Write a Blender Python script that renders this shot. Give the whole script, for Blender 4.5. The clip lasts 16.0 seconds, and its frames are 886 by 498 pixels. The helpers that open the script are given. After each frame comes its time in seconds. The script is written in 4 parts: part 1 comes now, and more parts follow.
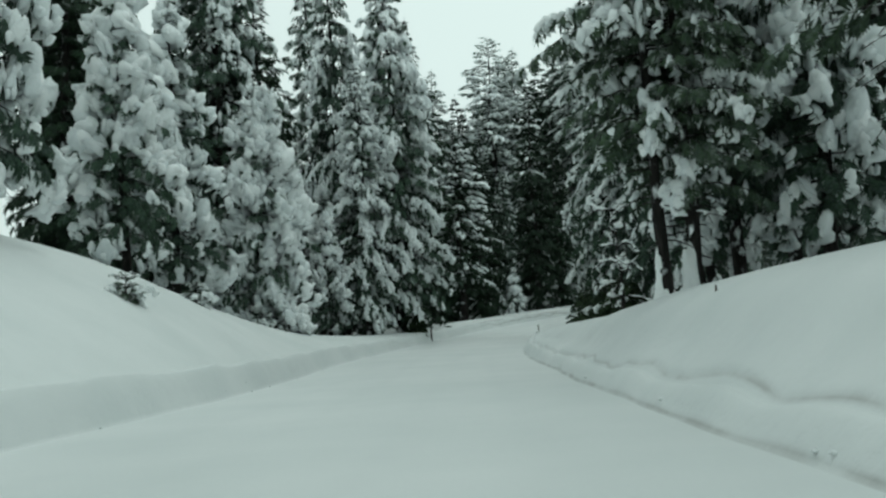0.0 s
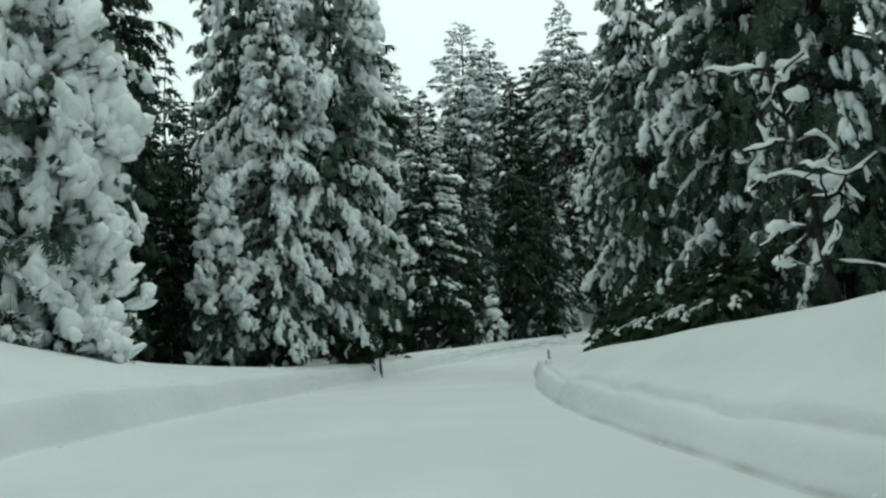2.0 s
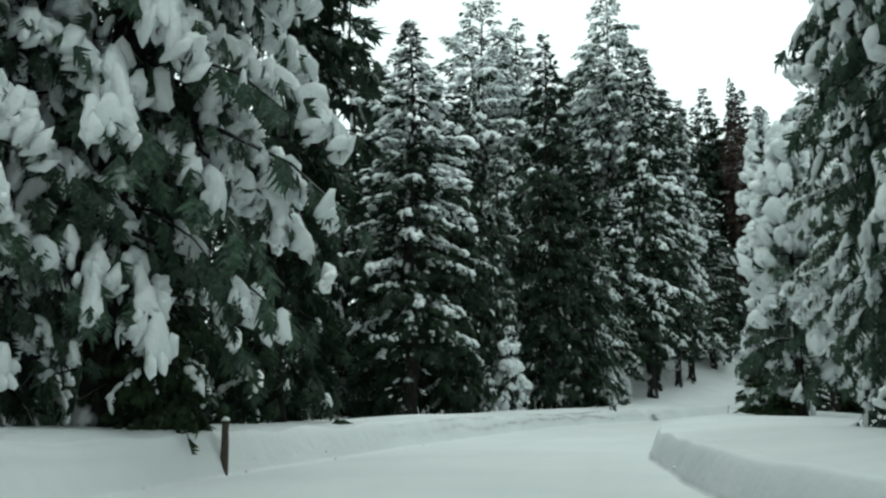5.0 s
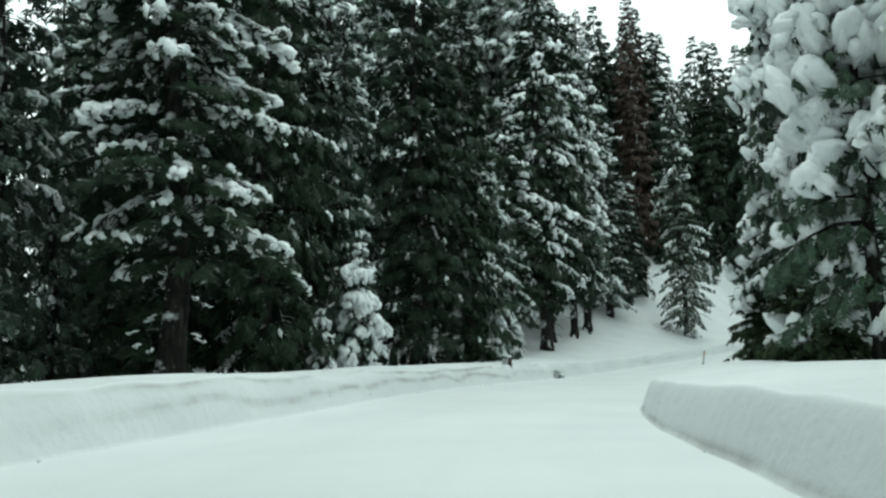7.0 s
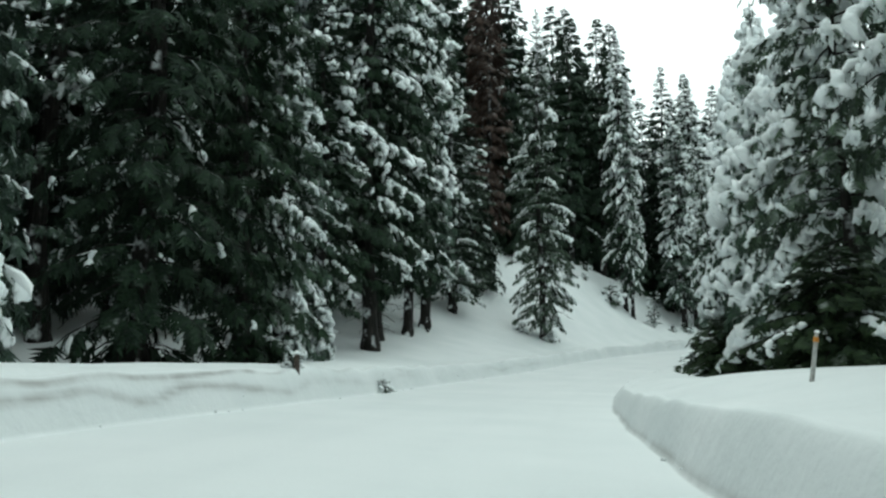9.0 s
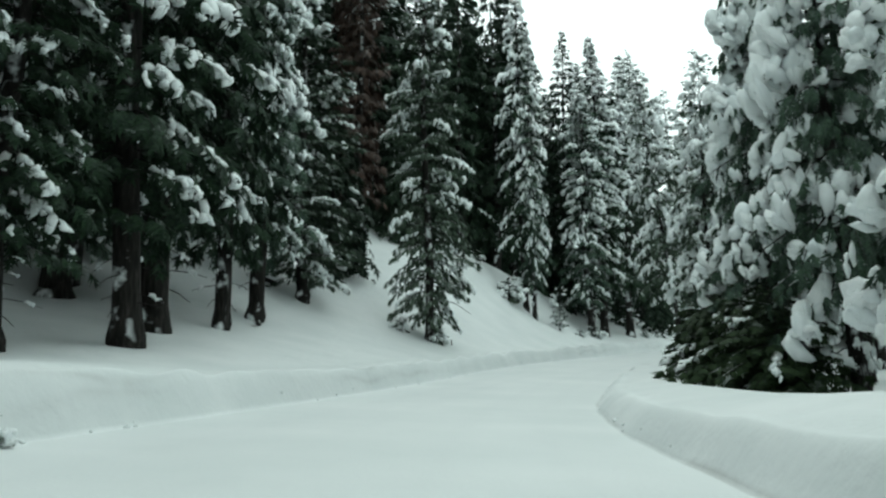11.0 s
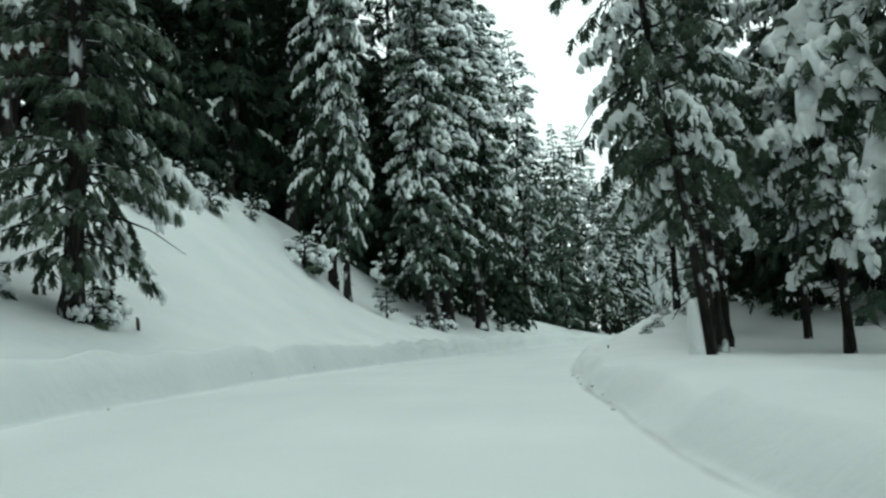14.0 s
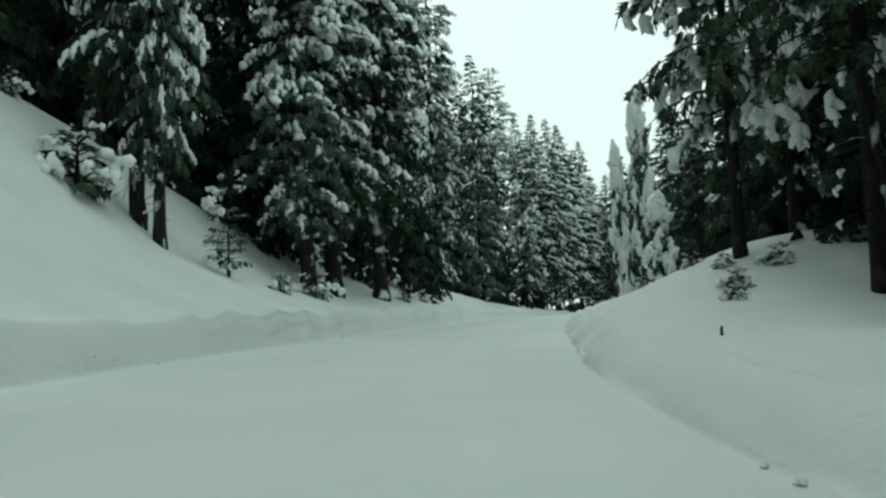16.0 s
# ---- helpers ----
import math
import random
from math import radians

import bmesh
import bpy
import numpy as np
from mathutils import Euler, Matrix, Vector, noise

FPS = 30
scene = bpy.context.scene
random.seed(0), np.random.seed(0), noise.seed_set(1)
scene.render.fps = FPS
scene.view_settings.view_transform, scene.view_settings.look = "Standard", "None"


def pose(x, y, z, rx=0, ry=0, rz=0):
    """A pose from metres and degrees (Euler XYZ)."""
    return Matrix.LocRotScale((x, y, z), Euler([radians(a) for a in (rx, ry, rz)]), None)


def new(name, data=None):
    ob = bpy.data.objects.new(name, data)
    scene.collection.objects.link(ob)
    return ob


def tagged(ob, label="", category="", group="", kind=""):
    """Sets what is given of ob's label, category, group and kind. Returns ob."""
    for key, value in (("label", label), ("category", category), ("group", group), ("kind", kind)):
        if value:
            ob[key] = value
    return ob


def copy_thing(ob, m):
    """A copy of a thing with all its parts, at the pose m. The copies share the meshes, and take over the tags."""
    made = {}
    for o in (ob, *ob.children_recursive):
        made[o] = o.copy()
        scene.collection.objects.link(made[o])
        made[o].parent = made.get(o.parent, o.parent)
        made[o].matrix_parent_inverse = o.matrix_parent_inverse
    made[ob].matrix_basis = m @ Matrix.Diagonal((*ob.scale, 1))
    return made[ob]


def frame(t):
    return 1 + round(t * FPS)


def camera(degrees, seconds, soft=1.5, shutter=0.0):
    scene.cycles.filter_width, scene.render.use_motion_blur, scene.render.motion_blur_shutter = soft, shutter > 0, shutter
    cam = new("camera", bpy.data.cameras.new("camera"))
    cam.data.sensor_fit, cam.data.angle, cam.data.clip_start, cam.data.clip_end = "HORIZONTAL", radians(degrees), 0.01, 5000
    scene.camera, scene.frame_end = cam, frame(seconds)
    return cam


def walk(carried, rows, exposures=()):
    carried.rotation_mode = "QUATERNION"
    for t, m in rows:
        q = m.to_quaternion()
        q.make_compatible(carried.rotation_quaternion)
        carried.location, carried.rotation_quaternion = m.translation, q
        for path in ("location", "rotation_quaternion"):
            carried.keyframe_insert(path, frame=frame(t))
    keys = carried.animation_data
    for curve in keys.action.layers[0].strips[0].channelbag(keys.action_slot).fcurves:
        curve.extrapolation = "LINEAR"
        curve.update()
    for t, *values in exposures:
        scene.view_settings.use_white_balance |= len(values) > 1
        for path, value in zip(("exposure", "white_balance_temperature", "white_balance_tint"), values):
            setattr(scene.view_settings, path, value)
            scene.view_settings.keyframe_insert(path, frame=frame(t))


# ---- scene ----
cam = camera(55.7, 16.0, soft=2.4)
METRES, EYE, TILT, LEAN, TURN = 170.0, 0.0, 4.0, 3.5, 0.0
ROWS = [
    (0.0, 0.0, 0.0, 0.0, 0.0, 0.0, 0.0),
    (0.5, 0.0009, 0.0333, -0.0039, -1.76, 0.01, 0.22),
    (1.0, 0.0018, 0.0656, -0.0078, 0.0, -0.36, -1.3),
    (1.5, 0.003, 0.0978, -0.0113, 0.48, 1.67, -2.26),
    (2.0, 0.0042, 0.1297, -0.0147, -2.17, 2.5, -0.51),
    (2.5, 0.0056, 0.1607, -0.0179, -1.58, 3.27, -0.89),
    (3.0, 0.0065, 0.1918, -0.0205, -0.83, 5.85, -1.07),
    (3.5, 0.0079, 0.2216, -0.023, 2.48, 15.58, 0.14),
    (4.0, 0.0098, 0.2512, -0.0256, 0.64, 16.97, -1.79),
    (4.5, 0.0124, 0.281, -0.0281, -0.84, 9.58, -3.3),
    (7.0, 0.0362, 0.4324, -0.0385, -10.75, 5.42, -2.93),
    (7.5, 0.0441, 0.4618, -0.0397, -14.13, 5.91, -4.01),
    (8.0, 0.0535, 0.4917, -0.041, -17.27, 6.42, -5.0),
    (8.5, 0.0637, 0.5203, -0.0423, -17.88, 5.76, -5.48),
    (9.0, 0.0757, 0.5507, -0.0433, -22.49, 6.65, -4.5),
    (9.5, 0.0885, 0.5807, -0.0447, -26.09, 6.9, -3.19),
    (12.0, 0.17, 0.7177, -0.0472, -33.45, 9.23, -3.93),
    (12.5, 0.1892, 0.7434, -0.0469, -35.27, 8.94, -2.88),
    (13.0, 0.2093, 0.7682, -0.0463, -38.0, 7.98, -3.23),
    (13.5, 0.2302, 0.7924, -0.0454, -40.65, 9.02, -1.97),
    (14.0, 0.2514, 0.8158, -0.0443, -43.3, 9.67, -1.99),
    (14.5, 0.2726, 0.8381, -0.0428, -45.09, 10.35, -1.18),
    (15.0, 0.2954, 0.86, -0.041, -47.44, 11.47, -2.27),
    (15.5, 0.3154, 0.8787, -0.0393, -49.4, 10.34, -2.91),
    (16.0, 0.337, 0.8977, -0.0372, -50.0, 8.17, -1.98),
]
EXPOSURES = [(t, e, 6080, tint) for t, e, tint in ((0.0, -0.42, -7), (1.0, -0.47, -8), (1.5, -0.3, -8), (2.5, -0.12, -6), (3.5, 0.1, -6), (4.5, 0.02, -5), (7.0, 0.36, -6), (9.0, 0.34, -4), (12.0, 0.28, -6), (14.5, 0.18, -7), (16.0, -0.18, -12))]
walk(cam, [(t, pose(0, 0, EYE, TILT, LEAN, TURN) @ pose(METRES * x, METRES * y, METRES * z, 90 + pitch, roll, yaw)) for t, x, y, z, yaw, pitch, roll in ROWS], EXPOSURES)

# ---------------------------------------------------------------- light: an overcast winter day
SUN_EL, SUN_AZ = 58.0, 28.0
world = bpy.data.worlds.new("overcast_sky")
scene.world = world
world.use_nodes = True
wn, wl = world.node_tree.nodes, world.node_tree.links
wn.clear()
w_out = wn.new("ShaderNodeOutputWorld")
w_bg = wn.new("ShaderNodeBackground")
w_sky = wn.new("ShaderNodeTexSky")
w_sky.sky_type = "NISHITA"
w_sky.sun_disc = False
w_sky.sun_elevation = radians(SUN_EL)
w_sky.sun_rotation = radians(SUN_AZ)
w_sky.dust_density = 4.0
w_hsv = wn.new("ShaderNodeHueSaturation")
w_hsv.inputs["Saturation"].default_value = 0.12
w_mix = wn.new("ShaderNodeMix")
w_mix.data_type = "RGBA"
w_mix.inputs[0].default_value = 0.7
w_mix.inputs[7].default_value = (12.9, 13.5, 13.3, 1)  # the cloud deck
w_bg.inputs["Strength"].default_value = 0.1
wl.new(w_sky.outputs[0], w_hsv.inputs["Color"])
wl.new(w_hsv.outputs[0], w_mix.inputs[6])
wl.new(w_mix.outputs[2], w_bg.inputs["Color"])
wl.new(w_bg.outputs[0], w_out.inputs[0])
sun_data = bpy.data.lights.new("sun", "SUN")
sun_data.energy, sun_data.angle, sun_data.color = 0.5, radians(40), (1.0, 0.98, 0.95)
sun = new("sun", sun_data)
sun.matrix_world = pose(0, 0, 60, 90 - SUN_EL, 0, 180 - SUN_AZ)


# ---------------------------------------------------------------- materials
def material(name, rough=0.7, spec=0.3):
    m = bpy.data.materials.new(name)
    m.use_nodes = True
    b = m.node_tree.nodes["Principled BSDF"]
    b.inputs["Roughness"].default_value = rough
    b.inputs["Specular IOR Level"].default_value = spec
    return m, m.node_tree.nodes, m.node_tree.links, b


def noise_node(n, l, scale, detail=4.0, coord="Object", stretch=(1, 1, 1)):
    c = n.new("ShaderNodeTexCoord")
    mp = n.new("ShaderNodeMapping")
    mp.inputs["Scale"].default_value = stretch
    t = n.new("ShaderNodeTexNoise")
    t.inputs["Scale"].default_value = scale
    t.inputs["Detail"].default_value = detail
    l.new(c.outputs[coord], mp.inputs["Vector"])
    l.new(mp.outputs[0], t.inputs["Vector"])
    return t.outputs["Fac"]


def ramp(n, l, src, stops):
    r = n.new("ShaderNodeValToRGB")
    e = r.color_ramp.elements
    while len(e) < len(stops):
        e.new(0.5)
    for k, (p, c) in enumerate(stops):
        e[k].position = p
        e[k].color = (*c, 1) if len(c) == 3 else c
    l.new(src, r.inputs[0])
    return r.outputs[0]


def mixed(n, l, fac, a, b):
    m = n.new("ShaderNodeMix")
    m.data_type = "RGBA"
    for sock, v in ((m.inputs[0], fac), (m.inputs[6], a), (m.inputs[7], b)):
        if isinstance(v, (int, float)):
            sock.default_value = v
        elif isinstance(v, tuple):
            sock.default_value = (*v, 1)
        else:
            l.new(v, sock)
    return m.outputs[2]


def math_node(n, l, op, a, b=0.0):
    m = n.new("ShaderNodeMath")
    m.operation = op
    m.use_clamp = True
    for sock, v in ((m.inputs[0], a), (m.inputs[1], b)):
        if isinstance(v, (int, float)):
            sock.default_value = v
        else:
            l.new(v, sock)
    return m.outputs[0]


def bump(n, l, b, heights):
    last = None
    for h, dist, strength in heights:
        k = n.new("ShaderNodeBump")
        k.inputs["Distance"].default_value = dist
        k.inputs["Strength"].default_value = strength
        l.new(h, k.inputs["Height"])
        if last is not None:
            l.new(last, k.inputs["Normal"])
        last = k.outputs[0]
    l.new(last, b.inputs["Normal"])


def up_facing(n, l):
    g = n.new("ShaderNodeNewGeometry")
    s = n.new("ShaderNodeSeparateXYZ")
    l.new(g.outputs["Normal"], s.inputs[0])
    return s.outputs[2]


def make_ground_snow():
    m, n, l, b = material("fresh_snow", 0.75, 0.25)
    big = noise_node(n, l, 0.35, 5)
    fine = noise_node(n, l, 4.0, 5)
    crumb = noise_node(n, l, 40.0, 3)
    base = ramp(n, l, big, [(0.3, (0.66, 0.69, 0.69)), (0.7, (0.73, 0.75, 0.75))])
    # darker lines on the banks, the ledge's undercut shade painted in with them
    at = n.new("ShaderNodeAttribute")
    at.attribute_name = "dark_seam"
    seam_break = noise_node(n, l, 0.9, 5)
    dark_seam = math_node(n, l, "MULTIPLY", at.outputs["Fac"], ramp(n, l, seam_break, [(0.36, (0.3, 0.3, 0.3)), (0.62, (1.0, 1.0, 1.0))]))
    l.new(mixed(n, l, dark_seam, base, (0.38, 0.38, 0.37)), b.inputs["Base Color"])
    b.inputs["Subsurface Weight"].default_value = 0.0
    bump(n, l, b, [(big, 0.2, 0.3), (noise_node(n, l, 1.4, 4), 0.10, 0.25), (fine, 0.05, 0.4), (noise_node(n, l, 11.0, 4), 0.02, 0.3), (crumb, 0.006, 0.25)])
    return m


def make_road_snow():
    m, n, l, b = material("packed_road_snow", 0.6, 0.35)
    big = noise_node(n, l, 0.25, 4)
    at = n.new("ShaderNodeAttribute")
    at.attribute_name = "wheel"
    streak = noise_node(n, l, 1.2, 5)
    fine = noise_node(n, l, 14.0, 4)
    base = ramp(n, l, big, [(0.3, (0.64, 0.67, 0.67)), (0.7, (0.71, 0.73, 0.73))])
    track = math_node(n, l, "MULTIPLY", at.outputs["Fac"], ramp(n, l, streak, [(0.3, (0.2, 0.2, 0.2)), (0.7, (1, 1, 1))]))
    l.new(mixed(n, l, math_node(n, l, "MULTIPLY", track, 0.15), base, (0.54, 0.57, 0.58)), b.inputs["Base Color"])
    bump(n, l, b, [(big, 0.1, 0.3), (streak, 0.03, 0.35), (fine, 0.012, 0.4)])
    return m


def make_snow_load():
    m, n, l, b = material("clinging_snow", 0.8, 0.2)
    isl = n.new("ShaderNodeNewGeometry").outputs["Random Per Island"]
    base = ramp(n, l, isl, [(0.0, (0.76, 0.80, 0.81)), (0.5, (0.86, 0.89, 0.89)), (1.0, (0.91, 0.93, 0.93))])
    fine = noise_node(n, l, 5.0, 4)
    grain = noise_node(n, l, 22.0, 3)
    l.new(base, b.inputs["Base Color"])
    bump(n, l, b, [(fine, 0.12, 0.6), (grain, 0.03, 0.5)])
    return m


def make_needles(name, dark, light, frost=0.5):
    m, n, l, b = material(name, 0.7, 0.12)
    isl = n.new("ShaderNodeNewGeometry").outputs["Random Per Island"]
    info = n.new("ShaderNodeObjectInfo").outputs["Random"]
    tint = ramp(n, l, isl, [(0.0, dark), (0.75, light), (1.0, tuple(c * 1.35 for c in light))])
    own = mixed(n, l, math_node(n, l, "MULTIPLY", info, 0.45), tint, tuple(c * 0.6 for c in dark))
    patch = noise_node(n, l, 2.6, 5)
    up = math_node(n, l, "MULTIPLY", ramp(n, l, up_facing(n, l), [(0.3, (0, 0, 0)), (0.75, (1, 1, 1))]), ramp(n, l, patch, [(0.62 - 0.3 * frost, (0, 0, 0)), (0.72 - 0.3 * frost, (1, 1, 1))]))
    rime = math_node(n, l, "MULTIPLY", ramp(n, l, noise_node(n, l, 11.0, 4), [(0.35, (0, 0, 0)), (0.7, (1, 1, 1))]), 0.45 * frost)
    dusted = mixed(n, l, rime, own, (0.5, 0.56, 0.57))
    l.new(mixed(n, l, math_node(n, l, "MULTIPLY", up, min(1.0, frost + 0.25)), dusted, (0.78, 0.81, 0.81)), b.inputs["Base Color"])
    bump(n, l, b, [(noise_node(n, l, 60.0, 2, stretch=(1, 1, 0.2)), 0.02, 0.6)])
    return m


def make_bark():
    m, n, l, b = material("bark", 0.9, 0.15)
    plates = noise_node(n, l, 9.0, 6, stretch=(1, 1, 0.18))
    large = noise_node(n, l, 1.3, 4)
    base = ramp(n, l, plates, [(0.3, (0.008, 0.008, 0.007)), (0.55, (0.022, 0.020, 0.018)), (0.78, (0.055, 0.050, 0.046))])
    g = n.new("ShaderNodeNewGeometry")
    dot = n.new("ShaderNodeVectorMath")
    dot.operation = "DOT_PRODUCT"
    dot.inputs[1].default_value = (-0.55, -0.8, 0.25)  # the windward side
    l.new(g.outputs["Normal"], dot.inputs[0])
    stuck = math_node(n, l, "MULTIPLY", ramp(n, l, dot.outputs["Value"], [(0.55, (0, 0, 0)), (0.9, (1, 1, 1))]), ramp(n, l, large, [(0.54, (0, 0, 0)), (0.62, (1, 1, 1))]))
    l.new(mixed(n, l, stuck, base, (0.78, 0.8, 0.81)), b.inputs["Base Color"])
    bump(n, l, b, [(plates, 0.06, 0.9)])
    return m


def make_plain(name, a, c, rough=0.6, scale=20.0, metallic=0.0):
    m, n, l, b = material(name, rough)
    b.inputs["Metallic"].default_value = metallic
    t = noise_node(n, l, scale, 5)
    l.new(ramp(n, l, t, [(0.35, a), (0.65, c)]), b.inputs["Base Color"])
    bump(n, l, b, [(t, 0.01, 0.4)])
    return m


SNOW = make_ground_snow()
ROAD_SNOW = make_road_snow()
LOAD = make_snow_load()
NEEDLES = make_needles("fir_needles", (0.013, 0.032, 0.018), (0.042, 0.080, 0.040), 0.34)
# fir green darkened: the deep forest's shade is put into the colour
SHADE_NEEDLES = make_needles("forest_shade_needles", (0.005, 0.013, 0.006), (0.019, 0.040, 0.017), 0.1)
PINE_NEEDLES = make_needles("pine_needles", (0.016, 0.032, 0.015), (0.048, 0.080, 0.036), 0.32)
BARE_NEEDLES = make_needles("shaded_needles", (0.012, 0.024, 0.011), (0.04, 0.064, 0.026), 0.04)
BROWN_NEEDLES = make_needles("dead_needles", (0.03, 0.019, 0.014), (0.085, 0.046, 0.032), 0.15)
BARK = make_bark()
POLE = make_plain("weathered_pole", (0.30, 0.29, 0.27), (0.5, 0.5, 0.48), 0.6)
DARK_WOOD = make_plain("dark_post", (0.03, 0.025, 0.02), (0.09, 0.07, 0.055), 0.8)
REFLECTOR = make_plain("amber_reflector", (0.5, 0.2, 0.03), (0.6, 0.26, 0.05), 0.3)

# ---------------------------------------------------------------- the road's line and the lie of the land
# metres along the driving line (s), metres to its right (d); the line's knots lie 14 m apart
KNOTS = np.array([(-0.7, -28.0, 0.28), (-0.3, -14.0, -0.39), (0.0, 0.0, -1.07), (0.4, 14.0, -1.75), (0.9, 28.0, -2.25), (1.5, 42.0, -2.51),
                  (3.2, 55.9, -2.70), (5.4, 69.7, -2.81), (8.8, 83.3, -2.75), (13.8, 96.3, -2.67), (20.5, 108.6, -2.54), (28.0, 120.5, -2.35),
                  (36.3, 131.7, -1.94), (45.8, 142.0, -1.27), (56.1, 151.5, -0.37), (66.9, 160.4, 0.60), (78.3, 168.5, 1.57), (90.2, 175.8, 2.53),
                  (102.5, 182.4, 3.50), (115.0, 188.7, 4.46), (127.7, 194.7, 5.10), (140.6, 200.1, 5.65), (153.6, 205.4, 6.14), (166.7, 210.4, 6.6)])


def line_table():
    """The line at every half metre, from 60 m behind its start to 340 m ahead."""
    k = np.vstack([KNOTS[0] - (KNOTS[1] - KNOTS[0]) * f for f in (3, 2, 1)] + [KNOTS] + [KNOTS[-1] + (KNOTS[-1] - KNOTS[-2]) * f for f in (1, 2, 3, 4, 5)])
    out = []
    for i in range(1, len(k) - 2):
        p0, p1, p2, p3 = k[i - 1:i + 3]
        for u in np.linspace(0, 1, 28, endpoint=False):
            out.append(0.5 * (2 * p1 + (p2 - p0) * u + (2 * p0 - 5 * p1 + 4 * p2 - p3) * u * u + (3 * p1 - p0 - 3 * p2 + p3) * u ** 3))
    out = np.array(out)
    run = np.r_[0, np.cumsum(np.linalg.norm(np.diff(out[:, :2], axis=0), axis=1))]
    zero = run[np.argmin(np.abs(out[:, 1]) + np.abs(out[:, 0]))]
    s = np.arange(-55.5, 340, 0.5)
    p = np.stack([np.interp(s, run - zero, out[:, i]) for i in range(3)], 1)
    tan = np.gradient(p[:, :2], axis=0)
    tan /= np.linalg.norm(tan, axis=1)[:, None]
    return s, p, tan


LINE_S, LINE_P, LINE_T = line_table()
CANT = np.array([(-60, 0), (80, 0), (92, .01), (106, .042), (125, .05), (150, .052), (172, .058), (186, .045), (205, .02), (230, 0), (340, 0)])
FOOT_R = np.array([(-60, 2.65), (28, 2.65), (36, 2.45), (85, 2.2), (98, 2.12), (108, 2.2), (120, 2.3), (145, 2.1), (170, 2.15), (180, 2.2), (195, 2.7), (340, 2.7)])
FOOT_L = np.array([(-60, 6.6), (37, 6.7), (58, 6.7), (85, 6.1), (110, 6.5), (150, 6.3), (175, 6.4), (200, 6.5), (340, 6.5)])
OUT_R = (4.5, 7.0, 10.0, 16.0, 30.0)
RIGHT = {  # s: height of the ploughed face, then of the snow at OUT_R, above the line
    -60: (0.4, 1.5, 2.2, 2.8, 3.5, 4),
    0: (0.4, 1.7, 2.3, 2.8, 3.4, 4),
    15: (0.42, 2.0, 2.45, 2.8, 3.2, 4),
    24: (0.42, 1.95, 2.5, 2.7, 3, 4),
    31: (0.45, 1.6, 1.9, 2.0, 2.2, 3),
    40: (0.5, 1.4, 1.7, 1.85, 2, 2.5),
    50: (0.55, 1.25, 1.45, 1.55, 1.6, 2),
    62: (0.6, 0.85, 1.1, 1.2, 1.2, 1.5),
    80: (0.76, 0.95, 0.95, 0.85, 0.8, 1),
    95: (0.74, 1.12, 1.1, 0.85, 0.8, 1),
}
RIGHT.update({
    110: (0.68, 1.2, 1.25, 1.05, 0.8, 1),
    120: (0.6, 0.95, 1.0, 0.9, 0.6, 0.5),
    135: (0.45, 0.75, 0.4, 0.1, 0, 0),
    145: (0.4, 0.55, 0.1, -0.3, -0.5, -0.5),
    155: (0.4, 0.6, 0.3, 0, -0.3, -0.5),
    168: (0.42, 0.5, 0.25, 0.05, -0.2, 0),
    181: (0.45, 0.7, 0.25, 0, 0, 0.5),
    187: (0.48, 0.85, 0.9, 0.95, 1.1, 1.2),
    193: (0.5, 1.1, 2.3, 2.95, 3.1, 3),
    197: (0.5, 1.0, 2.2, 2.8, 3, 3),
    210: (0.5, 0.9, 1.3, 1.6, 2, 2.5),
    340: (0.5, 0.9, 1.2, 1.5, 2, 3),
})
OUT_L = (9.0, 13.0, 18.0, 25.0, 40.0)
LEFT = {  # the same on the other side
    -60: (0.85, 2.2, 3.5, 4.5, 5, 6),
    12: (0.85, 1.9, 3.2, 4.2, 5, 6),
    20: (0.88, 2.4, 5.3, 6.2, 6.4, 6.5),
    30: (0.88, 2.35, 4.9, 5.7, 6, 6.5),
    38: (0.88, 1.8, 3.6, 4.5, 5, 5.5),
    46: (0.88, 1.35, 2.2, 2.8, 3.3, 4),
    54: (0.85, 1.1, 1.4, 1.6, 2, 3),
    66: (0.82, 0.92, 0.9, 0.8, 0.8, 1),
    85: (0.9, 0.95, 0.8, 0.6, 0.5, 0.6),
    95: (1.05, 1.2, 0.8, 0.5, 0.4, 0.5),
}
LEFT.update({
    108: (1.15, 1.35, 1.0, 0.7, 0.6, 0.8),
    120: (1.3, 1.5, 1.2, 1.0, 1, 1.2),
    130: (1.3, 1.5, 1.6, 1.8, 2.2, 3),
    146: (1.25, 1.35, 2.4, 3.6, 4.5, 6),
    160: (1.3, 1.45, 2.9, 4.8, 8.4, 12),
    172: (1.3, 1.5, 3.4, 6.3, 10.8, 14.5),
    183: (1.3, 2.0, 5.6, 10.1, 13.4, 15),
    194: (1.35, 2.3, 5.5, 11.3, 14, 14.5),
    201: (1.4, 2.1, 4.0, 10.8, 13.5, 14),
    210: (1.4, 1.8, 3.6, 9.4, 12.5, 13),
    220: (1.3, 1.5, 2.9, 6.8, 10.5, 12),
    240: (1.2, 1.6, 4.2, 5.8, 7, 9),
    270: (1.2, 1.6, 2.8, 3.6, 5, 7),
    340: (1.2, 1.5, 2.2, 3, 4, 6),
})


def table(rows, s):
    keys = np.array(sorted(rows))
    vals = np.array([rows[k] for k in keys])
    return np.stack([sum(np.interp(s + o, keys, vals[:, j]) for o in (-4, -2, 0, 2, 4)) / 5 for j in range(vals.shape[1])], -1)


